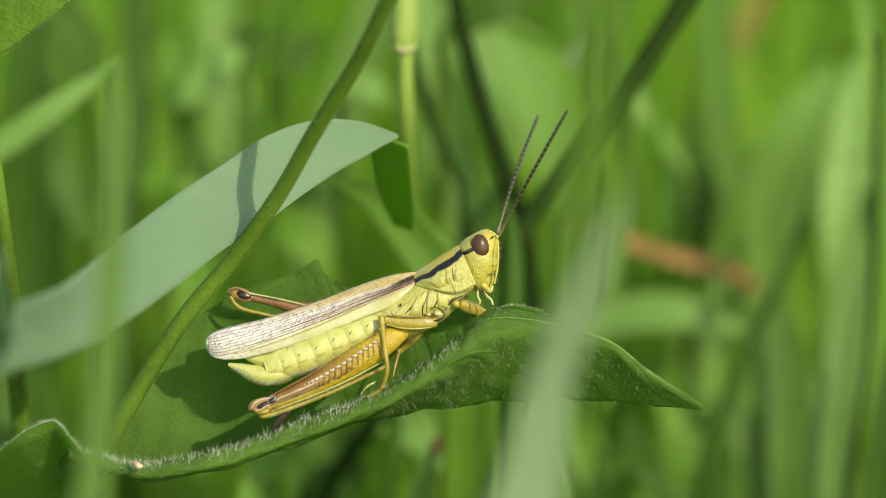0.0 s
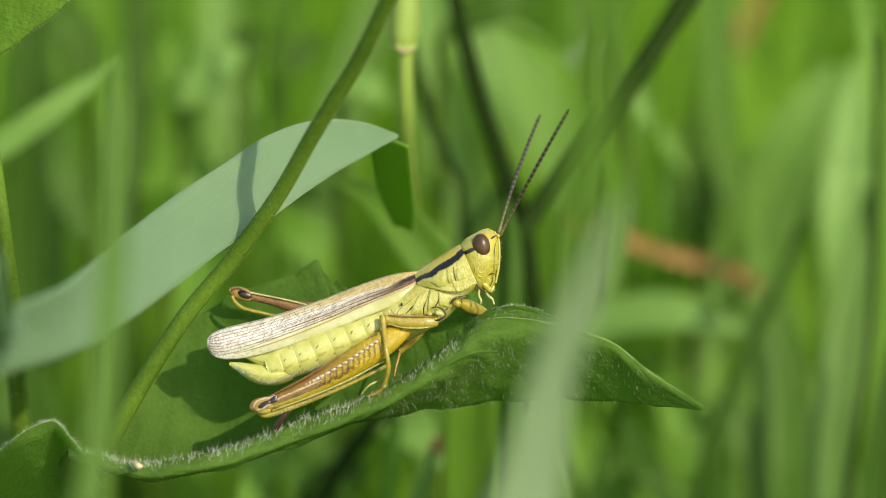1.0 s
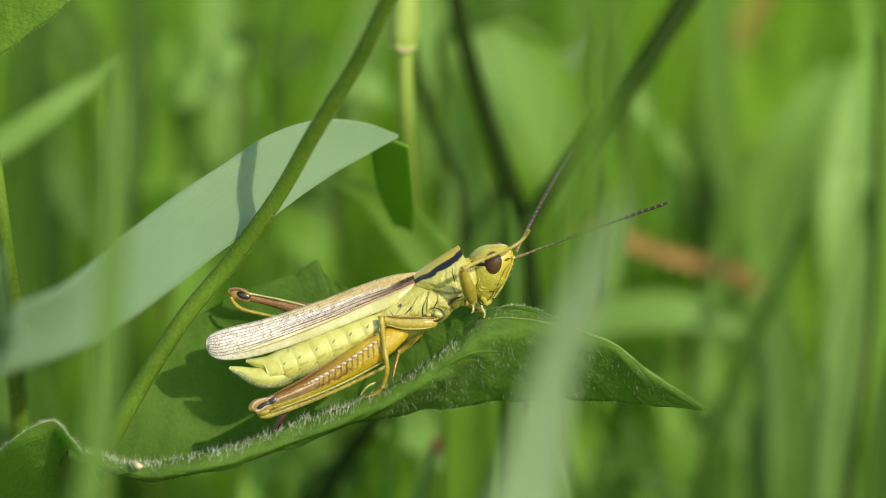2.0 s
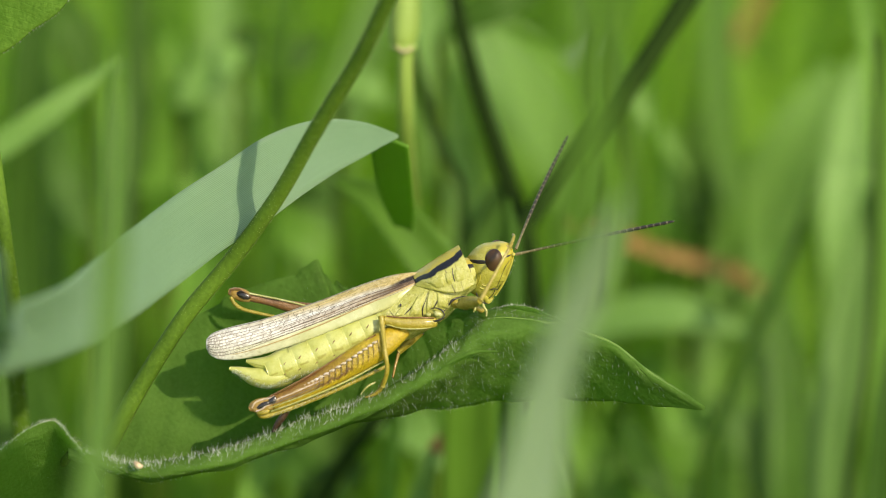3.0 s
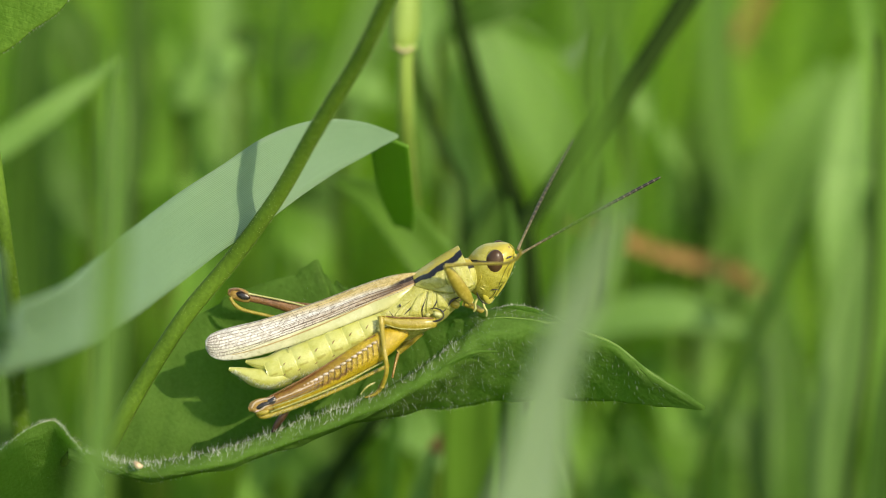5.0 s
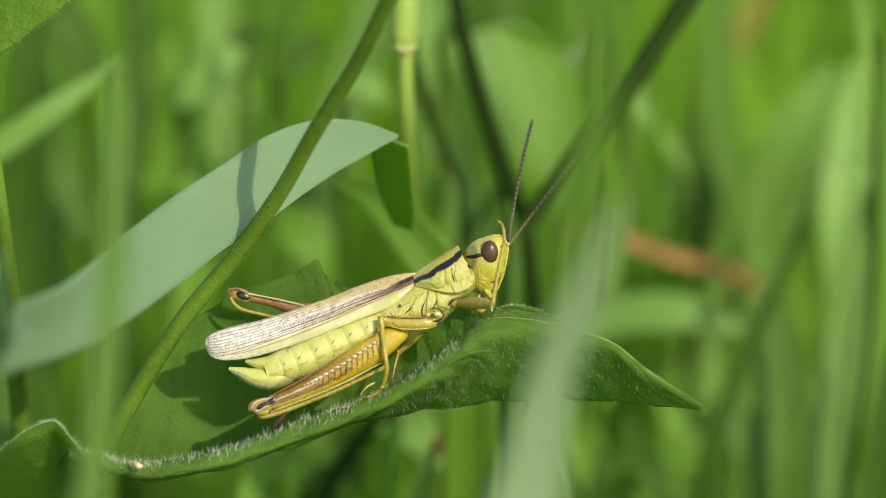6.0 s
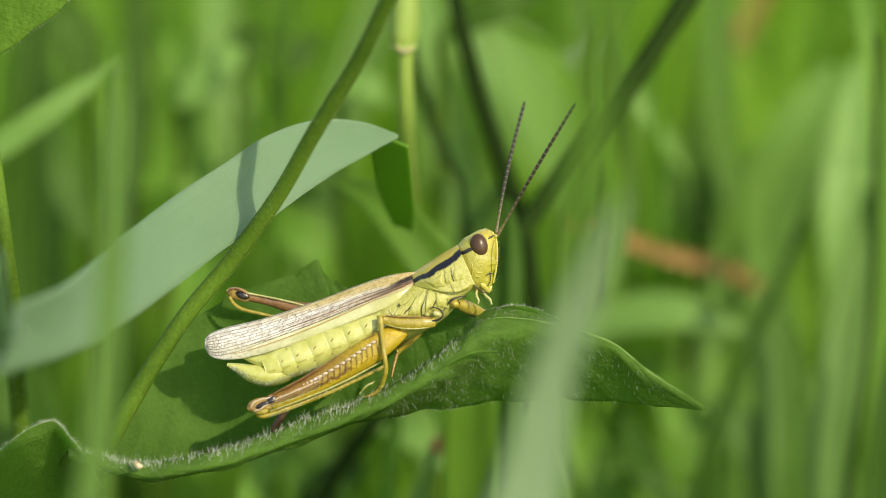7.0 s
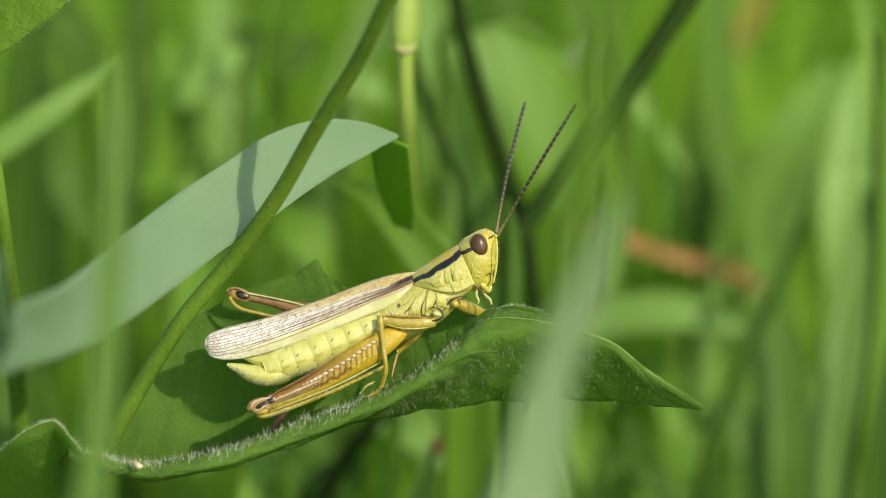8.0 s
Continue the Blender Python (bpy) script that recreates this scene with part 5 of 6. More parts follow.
def build_hind_leg():
    hip = (2.57, -2.40, 0.43)
    leg = part("hind_femur", tube([(-7.72, -3.40, -5.21), (-6.27, -3.40, -4.71), (-4.23, -3.35, -3.81), (-1.73, -3.20, -2.41), (0.44, -3.00, -1.14), (2.07, -2.50, -0.11), (3.52, -1.70, 0.87)],
                                  [(0.34, 0.55), (0.36, 0.60), (0.48, 0.78), (0.65, 0.99), (0.75, 1.10), (0.7, 1.01), (0.4, 0.64)], 70, 20), M_FEMUR, hopper, hip, "thick olive and rust hind thigh with herringbone ridges")
    part("knee", tube([(-8.94, -3.40, -5.53), (-8.54, -3.40, -5.35), (-7.86, -3.40, -5.21), (-6.99, -3.40, -5.03)], [(0.18, 0.18), (0.38, 0.51), (0.42, 0.60), (0.36, 0.51)], 24, 18), M_KNEE, leg, hip, "brown knee lobe")
    part("knee_patch", ball((-7.79, -3.75, -5.19), (0.62, 0.15, 0.24), -24, 12, 18), M_KNEE_BLACK, leg, hip, "glossy black knee mark")
    part("knee_patch", ball((-7.07, -3.71, -4.83), (0.42, 0.12, 0.30), -40, 10, 14), M_KNEE_BLACK, leg, hip, "glossy black knee mark")
    part("knee_rim", tube([(-8.70, -3.73, -5.42), (-8.43, -3.77, -4.97), (-7.88, -3.77, -4.74), (-7.34, -3.75, -4.65), (-6.89, -3.71, -4.43)], [0.04, 0.07, 0.06, 0.06, 0.02], 20, 8), M_PALE_SCALE, leg, hip, "pale knee rim")
    part("knee_rim", tube([(-8.43, -3.71, -5.69), (-7.97, -3.79, -5.55), (-7.61, -3.85, -5.28), (-7.25, -3.81, -5.15)], [0.03, 0.06, 0.05, 0.02], 18, 8), M_PALE_SCALE, leg, hip, "pale knee rim")
    part("knee_lobe", ball((-7.81, -3.56, -5.75), (0.55, 0.2, 0.26), -12, 10, 14), M_LEG, leg, hip, "amber lower knee lobe")
    up = spline([(-4.44, -3.74, -3.57), (-3.25, -3.84, -2.97), (-1.53, -3.92, -1.97), (0.10, -3.90, -0.89), (1.54, -3.50, 0.10)], 16)
    dn = spline([(-4.21, -3.72, -4.43), (-2.98, -3.82, -3.83), (-1.17, -3.88, -2.92), (0.46, -3.82, -1.93), (2.08, -3.40, -0.81)], 16)
    way = unit(up[-1] - up[0])
    for k in range(15):
        p, q = up[k], dn[k]
        size = 0.6 + 0.4 * min(1.0, k / 4)
        part("pale_scale", tube([p - way * 0.30 * size + np.array([0, 0.05, 0.10]), p, p + way * 0.24 * size + np.array([0, 0.04, -0.05])], [0.02, (0.06, 0.115 * size), 0.04], 8, 8), M_PALE_SCALE, leg, hip)
        mid = p + way * 0.24 + np.array([0, -0.01, -0.02])
        part("ridge", tube([mid + np.array([0.03, 0.02, 0.10]), mid, (mid + q) / 2 + np.array([-0.02, -0.05, 0]), q + np.array([-0.16, 0.02, 0])], [0.014, 0.030, 0.024, 0.012], 10, 5), M_DARKLEG, leg, hip)
    part("keel", tube([(-7.26, -3.50, -4.48), (-4.45, -3.50, -2.99), (-1.73, -3.40, -1.36), (1.22, -3.10, 0.45)], [0.05, 0.06, 0.07, 0.06], 40, 8), M_RUST, leg, hip, "rust-brown upper keel")
    part("lower_keel", tube([(-7.17, -3.50, -5.71), (-4.22, -3.55, -4.62), (-1.27, -3.50, -3.35), (1.81, -3.10, -1.73)], [0.05, 0.07, 0.08, 0.06], 40, 8), M_PALP, leg, hip, "pale yellow lower keel")
    for a, b, mat in ((0.30, "pale_line", M_PALE_SCALE), (0.52, "dark_line", M_VEIN), (0.74, "pale_line", M_PALP)):
        line = [np.array(p) * (1 - a) + np.array(q) * a for p, q in (((-7.34, -3.78, -4.65), (-7.34, -3.74, -5.70)), ((-5.34, -3.90, -3.83), (-5.34, -3.82, -5.01)), ((-2.98, -3.92, -2.74), (-2.98, -3.84, -4.06)))]
        part(b, tube(line, [0.03, 0.05, 0.02], 20, 6), mat, leg, hip)
    part("shin", tube([(-8.27, -3.30, -5.85), (-7.64, -3.20, -6.09), (-5.38, -3.00, -5.37), (-1.75, -2.80, -3.92), (2.34, -2.20, -1.99)], [0.2, 0.22, 0.2, 0.17, 0.15], 50, 10), M_LEG, leg, hip, "folded yellow hind shin")
    sp = spline([(-6.28, -3.10, -5.86), (-1.74, -2.90, -4.06), (2.11, -2.50, -2.21)], 16)
    part("shin_spines", hairs(list(sp), [np.array([-0.5, -0.4, -0.8])] * 16, 0.35, 0.035), M_PALP, leg, hip, kind="stuff")
    rng = np.random.default_rng(6)
    fringe = spline([(-7.36, -3.30, -6.13), (-5.36, -3.30, -5.35), (-1.73, -3.20, -3.72), (2.07, -2.60, -1.97)], 80)
    part("leg_hair", hairs([fringe[rng.integers(0, 80)] + rng.normal(0, 0.06, 3) for _ in range(260)], [np.array([rng.normal(-0.3, 0.4), rng.normal(-0.4, 0.4), -1]) for _ in range(260)], 0.26, 0.009), M_HAIR, leg, hip, kind="stuff")
    part("foot", tube([(-5.76, -2.60, -5.39), (-6.32, -2.40, -6.22), (-6.78, -2.20, -6.87), (-7.07, -2.00, -7.43)], [0.25, 0.3, 0.26, 0.18], 16, 8), M_DARKLEG, leg, hip, "dark brown foot")
    hip2 = (-0.06, 2.40, 1.79)
    far = part("hind_femur", tube([(-9.58, 3.20, 3.45), (-7.53, 3.20, 2.98), (-4.73, 3.00, 2.33), (-0.06, 2.40, 1.79)], [(0.28, 0.37), (0.3, 0.37), (0.4, 0.60), (0.5, 0.83)], 40, 16), M_RUST, hopper, hip2, "rust-brown hind thigh behind the wings")
    part("knee", tube([(-11.07, 3.20, 3.82), (-10.61, 3.20, 3.73), (-9.96, 3.20, 3.54), (-9.21, 3.20, 3.26)], [(0.18, 0.23), (0.36, 0.46), (0.4, 0.55), (0.28, 0.37)], 24, 18), M_KNEE, far, hip2, "brown knee lobe")
    part("knee_patch", ball((-9.80, 2.83, 3.52), (0.62, 0.17, 0.30), 20, 12, 18), M_KNEE_BLACK, far, hip2, "glossy black knee mark")
    part("knee_rim", tube([(-10.95, 2.74, 3.64), (-10.67, 2.71, 4.02), (-10.11, 2.69, 4.02), (-9.46, 2.71, 3.64), (-9.10, 2.77, 3.36)], [0.03, 0.07, 0.06, 0.05, 0.02], 18, 8), M_RUST, far, hip2, "rust knee rim")
    part("shin", tube([(-10.87, 3.00, 3.36), (-10.50, 2.90, 2.80), (-9.74, 2.80, 2.34), (-7.97, 2.70, 1.92), (-4.70, 2.40, 1.23)], [0.14, 0.16, 0.16, 0.14, 0.13], 30, 10), M_LEG, far, hip2, "folded yellow hind shin")
    part("keel", tube([(-9.37, 2.80, 3.69), (-6.58, 2.75, 3.13), (-3.78, 2.60, 2.44)], [0.07, 0.08, 0.08], 20, 8), M_PALP, far, hip2)


def build_mid_legs():
    hip = (5.89, -2.00, 1.33)
    leg = part("middle_femur", tube([(6.08, -2.10, 1.43), (4.85, -2.40, 1.34), (3.25, -2.60, 1.39), (1.89, -2.65, 1.62)], [(0.35, 0.41), (0.4, 0.55), (0.38, 0.51), (0.3, 0.37)], 30, 14), M_LEG, hopper, hip, "yellow middle leg")
    part("shin", tube([(1.66, -2.65, 1.90), (1.76, -3.00, 0.90), (1.96, -3.90, -0.79), (2.14, -3.70, -2.39), (1.76, -3.00, -3.73)], [0.28, 0.22, 0.19, 0.19, 0.18], 30, 10), M_LEG, leg, hip)
    part("foot", tube([(1.99, -2.90, -3.01), (1.57, -2.60, -3.93), (1.16, -2.50, -4.35), (0.70, -2.40, -4.53), (0.34, -2.40, -4.63)], [0.16, 0.18, 0.14, 0.10, 0.04], 24, 8), M_SHIN, leg, hip)
    part("keel", tube([(5.90, -2.45, 1.76), (4.85, -2.75, 1.81), (3.26, -2.90, 1.81), (2.08, -2.90, 1.95)], [0.05, 0.06, 0.06, 0.05], 24, 6), M_RUST, leg, hip)
    part("keel", tube([(5.76, -2.40, 1.03), (4.71, -2.70, 0.90), (3.26, -2.85, 0.95), (2.08, -2.85, 1.26)], [0.04, 0.05, 0.05, 0.04], 24, 6), M_PALP, leg, hip)
    part("claw", tube([(1.21, -2.90, -3.37), (0.53, -2.90, -3.74), (-0.02, -2.70, -4.38)], [0.08, 0.09, 0.03], 12, 6), M_PALP, leg, hip)
    far = part("middle_femur", tube([(4.82, 1.00, 0.66), (3.90, 1.20, -0.22), (3.02, 1.40, -1.06)], [0.4, 0.38, 0.28], 20, 10), M_LEG, hopper, (4.82, 1.00, 0.66), "yellow middle leg")
    part("shin", tube([(3.02, 1.40, -1.06), (2.74, 1.20, -2.11), (2.52, 0.80, -3.16)], [0.15, 0.12, 0.09], 14, 8), M_KNEE, far, (4.82, 1.00, 0.66))
    part("front_femur", tube([(8.38, 1.00, 2.97), (9.45, 1.50, 2.50), (10.24, 2.00, 1.98)], [0.30, 0.26, 0.18], 16, 10), M_SHIN, hopper, (8.38, 1.00, 2.97), "amber front leg")


EYE_AT = (9.66, 0.00, 7.50)


def build_head():
    h = part("head", tube([(10.49, 0.00, 8.83), (10.30, 0.00, 8.46), (9.94, 0.00, 7.77), (9.48, 0.00, 6.90), (9.34, 0.00, 5.93), (9.57, 0.00, 5.06), (9.98, 0.00, 4.32), (10.26, 0.00, 3.68)],
                          [(0.25, 0.32), (1.0, 0.78), (1.5, 1.29), (1.75, 1.75), (1.7, 1.84), (1.5, 1.52), (1.05, 0.92), (0.4, 0.28)], 60, 36), M_HEAD, hopper, EYE_AT, "yellow head with a pitted face")
    eye = ball((9.62, -1.32, 7.50), (0.74, 0.58, 1.03), -8)
    part("eye", eye, M_EYE, h, EYE_AT, "glossy dark brown oval eye")
    part("eye", mirrored(eye), M_EYE, h, EYE_AT, "glossy dark brown oval eye")
    part("eye_rim", tube([np.array((9.62, -1.25, 7.50)) + np.array([math.sin(a) * 0.78 + math.cos(a) * -0.15, 0.05, math.cos(a) * 1.06 - 0.06]) for a in np.linspace(0, 6.2832, 25)], [0.035] * 25, 60, 6), M_HEAD, h, EYE_AT, "pale eye rim")
    part("simple_eye", ball((10.30, -0.35, 8.78), (0.14, 0.12, 0.08), 20, 8, 10), M_RUST, h, EYE_AT)
    part("antenna_socket", ball((10.99, -0.42, 8.32), (0.17, 0.2, 0.19), 20, 10, 12), M_HEAD, h, EYE_AT)
    part("face_ridge", tube([(10.71, -0.30, 8.69), (11.03, -0.30, 8.05), (11.10, -0.35, 6.90), (11.01, -0.38, 5.61), (10.80, -0.35, 4.51)], [0.07, 0.10, 0.11, 0.11, 0.08], 40, 10), M_HEAD, h, EYE_AT)
    spine = spline([(10.49, 0.00, 8.83), (10.30, 0.00, 8.46), (9.94, 0.00, 7.77), (9.48, 0.00, 6.90), (9.34, 0.00, 5.93), (9.57, 0.00, 5.06), (9.98, 0.00, 4.32), (10.26, 0.00, 3.68)], 120)
    girth = spline([(0.25, 0.32), (1.0, 0.78), (1.5, 1.29), (1.75, 1.75), (1.7, 1.84), (1.5, 1.52), (1.05, 0.92), (0.4, 0.28)], 120)

    def skin(p, lift=0.0):
        d = np.hypot(spine[:, 0] - p[0], spine[:, 2] - p[2]) / girth[:, 1]
        k = int(np.argmin(d))
        return np.array([p[0], -girth[k, 0] * math.sqrt(max(0.03, 1 - d[k] ** 2)) - lift, p[2]])

    part("cheek_stripe", tube([skin(p, 0.01) for p in spline([(9.11, 0.00, 7.31), (8.83, 0.00, 7.18), (8.56, 0.00, 7.04), (8.19, 0.00, 6.90), (7.87, 0.00, 6.76)], 9)], [(0.05, 0.13), (0.05, 0.19), (0.05, 0.19), (0.05, 0.17), (0.04, 0.10)], 18, 10), M_SUTURE, h, EYE_AT, "black stripe behind the eye")
    part("brow_mark", tube([skin(p, 0.01) for p in spline([(10.40, 0.00, 8.10), (10.58, 0.00, 8.23), (10.81, 0.00, 8.37)], 7)], [0.03, 0.085, 0.03], 10, 8), M_SUTURE, h, EYE_AT)
    for line, rad in (([(10.17, 0.00, 5.11), (10.49, 0.00, 5.29), (10.81, 0.00, 5.24)], [0.02, 0.05, 0.03]), ([(10.58, 0.00, 5.20), (10.53, 0.00, 4.65), (10.26, 0.00, 4.14), (9.89, 0.00, 3.77)], [0.04, 0.03, 0.03, 0.05]),
                      ([(10.90, 0.00, 8.00), (10.72, 0.00, 7.36), (10.67, 0.00, 6.35), (10.67, 0.00, 5.43)], [0.012, 0.02, 0.016, 0.02])):
        part("face_seam", tube([skin(p, 0.0) for p in spline(line, 9)], rad, 20, 6), M_SUTURE, h, EYE_AT)
    for line in ([(9.02, 0.00, 6.35), (9.11, 0.00, 5.61), (8.97, 0.00, 4.88)], [(9.34, 0.00, 5.43), (9.61, 0.00, 5.34), (9.84, 0.00, 5.43)], [(9.29, 0.00, 5.11), (9.57, 0.00, 5.01), (9.80, 0.00, 5.11)]):
        part("cheek_wrinkle", tube([skin(p, -0.03) for p in spline(line, 9)], [0.03, 0.07, 0.03], 16, 8), M_HEAD, h, EYE_AT)
    part("jaw", tube([(9.60, -1.00, 4.70), (10.02, -0.90, 4.24), (10.39, -0.60, 3.87), (10.66, -0.50, 4.33)], [(0.22, 0.22), (0.26, 0.26), (0.22, 0.20), (0.12, 0.12)], 18, 12), M_HEAD, h, EYE_AT)
    part("jaw_seam", tube([(8.96, -1.15, 4.84), (9.42, -1.15, 4.20), (9.97, -1.00, 3.79), (10.38, -0.80, 3.78)], [0.03, 0.06, 0.05, 0.06], 20, 6), M_SUTURE, h, EYE_AT)
    part("palp", tube([(9.47, -0.90, 4.06), (9.42, -1.10, 3.51), (9.60, -1.20, 3.10), (9.55, -1.20, 2.83)], [0.10, 0.11, 0.10, 0.07], 16, 8), M_PALP, h, EYE_AT, "pale jointed mouth feeler")
    part("palp", tube([(9.93, -0.80, 3.87), (10.20, -1.00, 3.47), (10.52, -1.00, 3.19), (10.66, -1.00, 2.78)], [0.10, 0.115, 0.11, 0.07], 16, 8), M_PALP, h, EYE_AT, "pale jointed mouth feeler")
    rng = np.random.default_rng(4)
    c = spline([(11.22, -0.30, 8.05), (11.26, -0.30, 6.67), (11.08, -0.30, 5.06), (10.67, -0.30, 3.91)], 60)
    part("face_hair", hairs([c[rng.integers(0, 60)] + rng.normal(0, 0.1, 3) * (0.2, 1, 0.3) for _ in range(50)], [np.array([1, rng.normal(0, 0.5), rng.normal(-0.2, 0.4)]) for _ in range(50)], 0.16, 0.006), M_HAIR, h, EYE_AT, kind="stuff")
    return h


FEELER = 13.25


def build_antenna(h, base, bow):
    """A jointed feeler along x from its root."""
    s = np.linspace(0, 1, 25)
    pts = [(FEELER * a, 0, bow * math.sin(a * 3.1416)) for a in s]
    rad = [0.13 if a < 0.05 else 0.085 + 0.06 * math.sin(min(1, a * 1.25) * 2.2) ** 1.0 for a in s]
    rad[-1] = 0.06
    v, f, uv = tube(pts, rad, 145, 8, wobble=lambda x: 0.90 + 0.16 * abs(math.sin(x * 24 * 3.1416)))
    ob = new("antenna", mesh_of("antenna", v, f, uv, [M_ANTENNA]))
    ob.parent = h
    ob.location = (Vector(base) - Vector(EYE_AT)) * MM
    return tagged(ob, "dark jointed antenna with pale rings")


THIGH, SHIN = 4.05, 5.15


def build_front_leg():
    """Thigh along x; the shin with its foot is its own piece that turns at the knee."""
    v, f, uv = tube([(-0.15, 0, 0), (THIGH * 0.25, 0, 0.04), (THIGH * 0.7, 0, 0.03), (THIGH, 0, 0)], [0.32, (0.42, 0.54), (0.38, 0.46), 0.26], 30, 14)
    leg = new("front_femur", mesh_of("front_femur", v, f, uv, [M_SHIN]))
    leg.parent = hopper
    tagged(leg, "stout yellow front leg used for cleaning the antennae")
    foot = 1.75
    v, f, uv = join(tube([(0, 0, 0), (SHIN * 0.4, 0, 0.06), (SHIN, 0, 0)], [0.19, 0.14, 0.13], 24, 10),
                    tube([(SHIN - 0.05, 0, 0), (SHIN + foot * 0.35, 0, 0.22), (SHIN + foot * 0.70, 0, 0.62), (SHIN + foot * 0.85, 0, 1.15)], [0.15, 0.14, 0.11, 0.13], 24, 8, wobble=lambda x: 0.9 + 0.2 * abs(math.sin(x * 9))))
    shin = new("shin", mesh_of("shin", v, f, uv, [M_SHIN]))
    shin.parent = leg
    shin.location = (THIGH * MM, 0, 0)
    tagged(shin, "thin yellow front shin and foot")
    return leg, shin


abdomen = build_abdomen()
build_wing()
build_thorax()
build_hind_leg()
build_mid_legs()
head = build_head()
FEELER_NEAR, FEELER_FAR = (11.17, -0.45, 8.42), (11.05, 0.45, 8.56)
antenna_near = build_antenna(head, FEELER_NEAR, 0.05)
antenna_far = build_antenna(head, FEELER_FAR, 0.18)
thigh, shin = build_front_leg()


# ---- what moves ----
def aimed(at, way):
    """A pose at a point (metres) whose x axis goes along way, its y axis kept level with the insect's."""
    x = Vector(way).normalized()
    y = (Vector((0, 1, 0)) - x * x.y).normalized()
    z = x.cross(y)
    m = Matrix((x, y, z)).transposed().to_4x4()
    m.translation = at
    return m


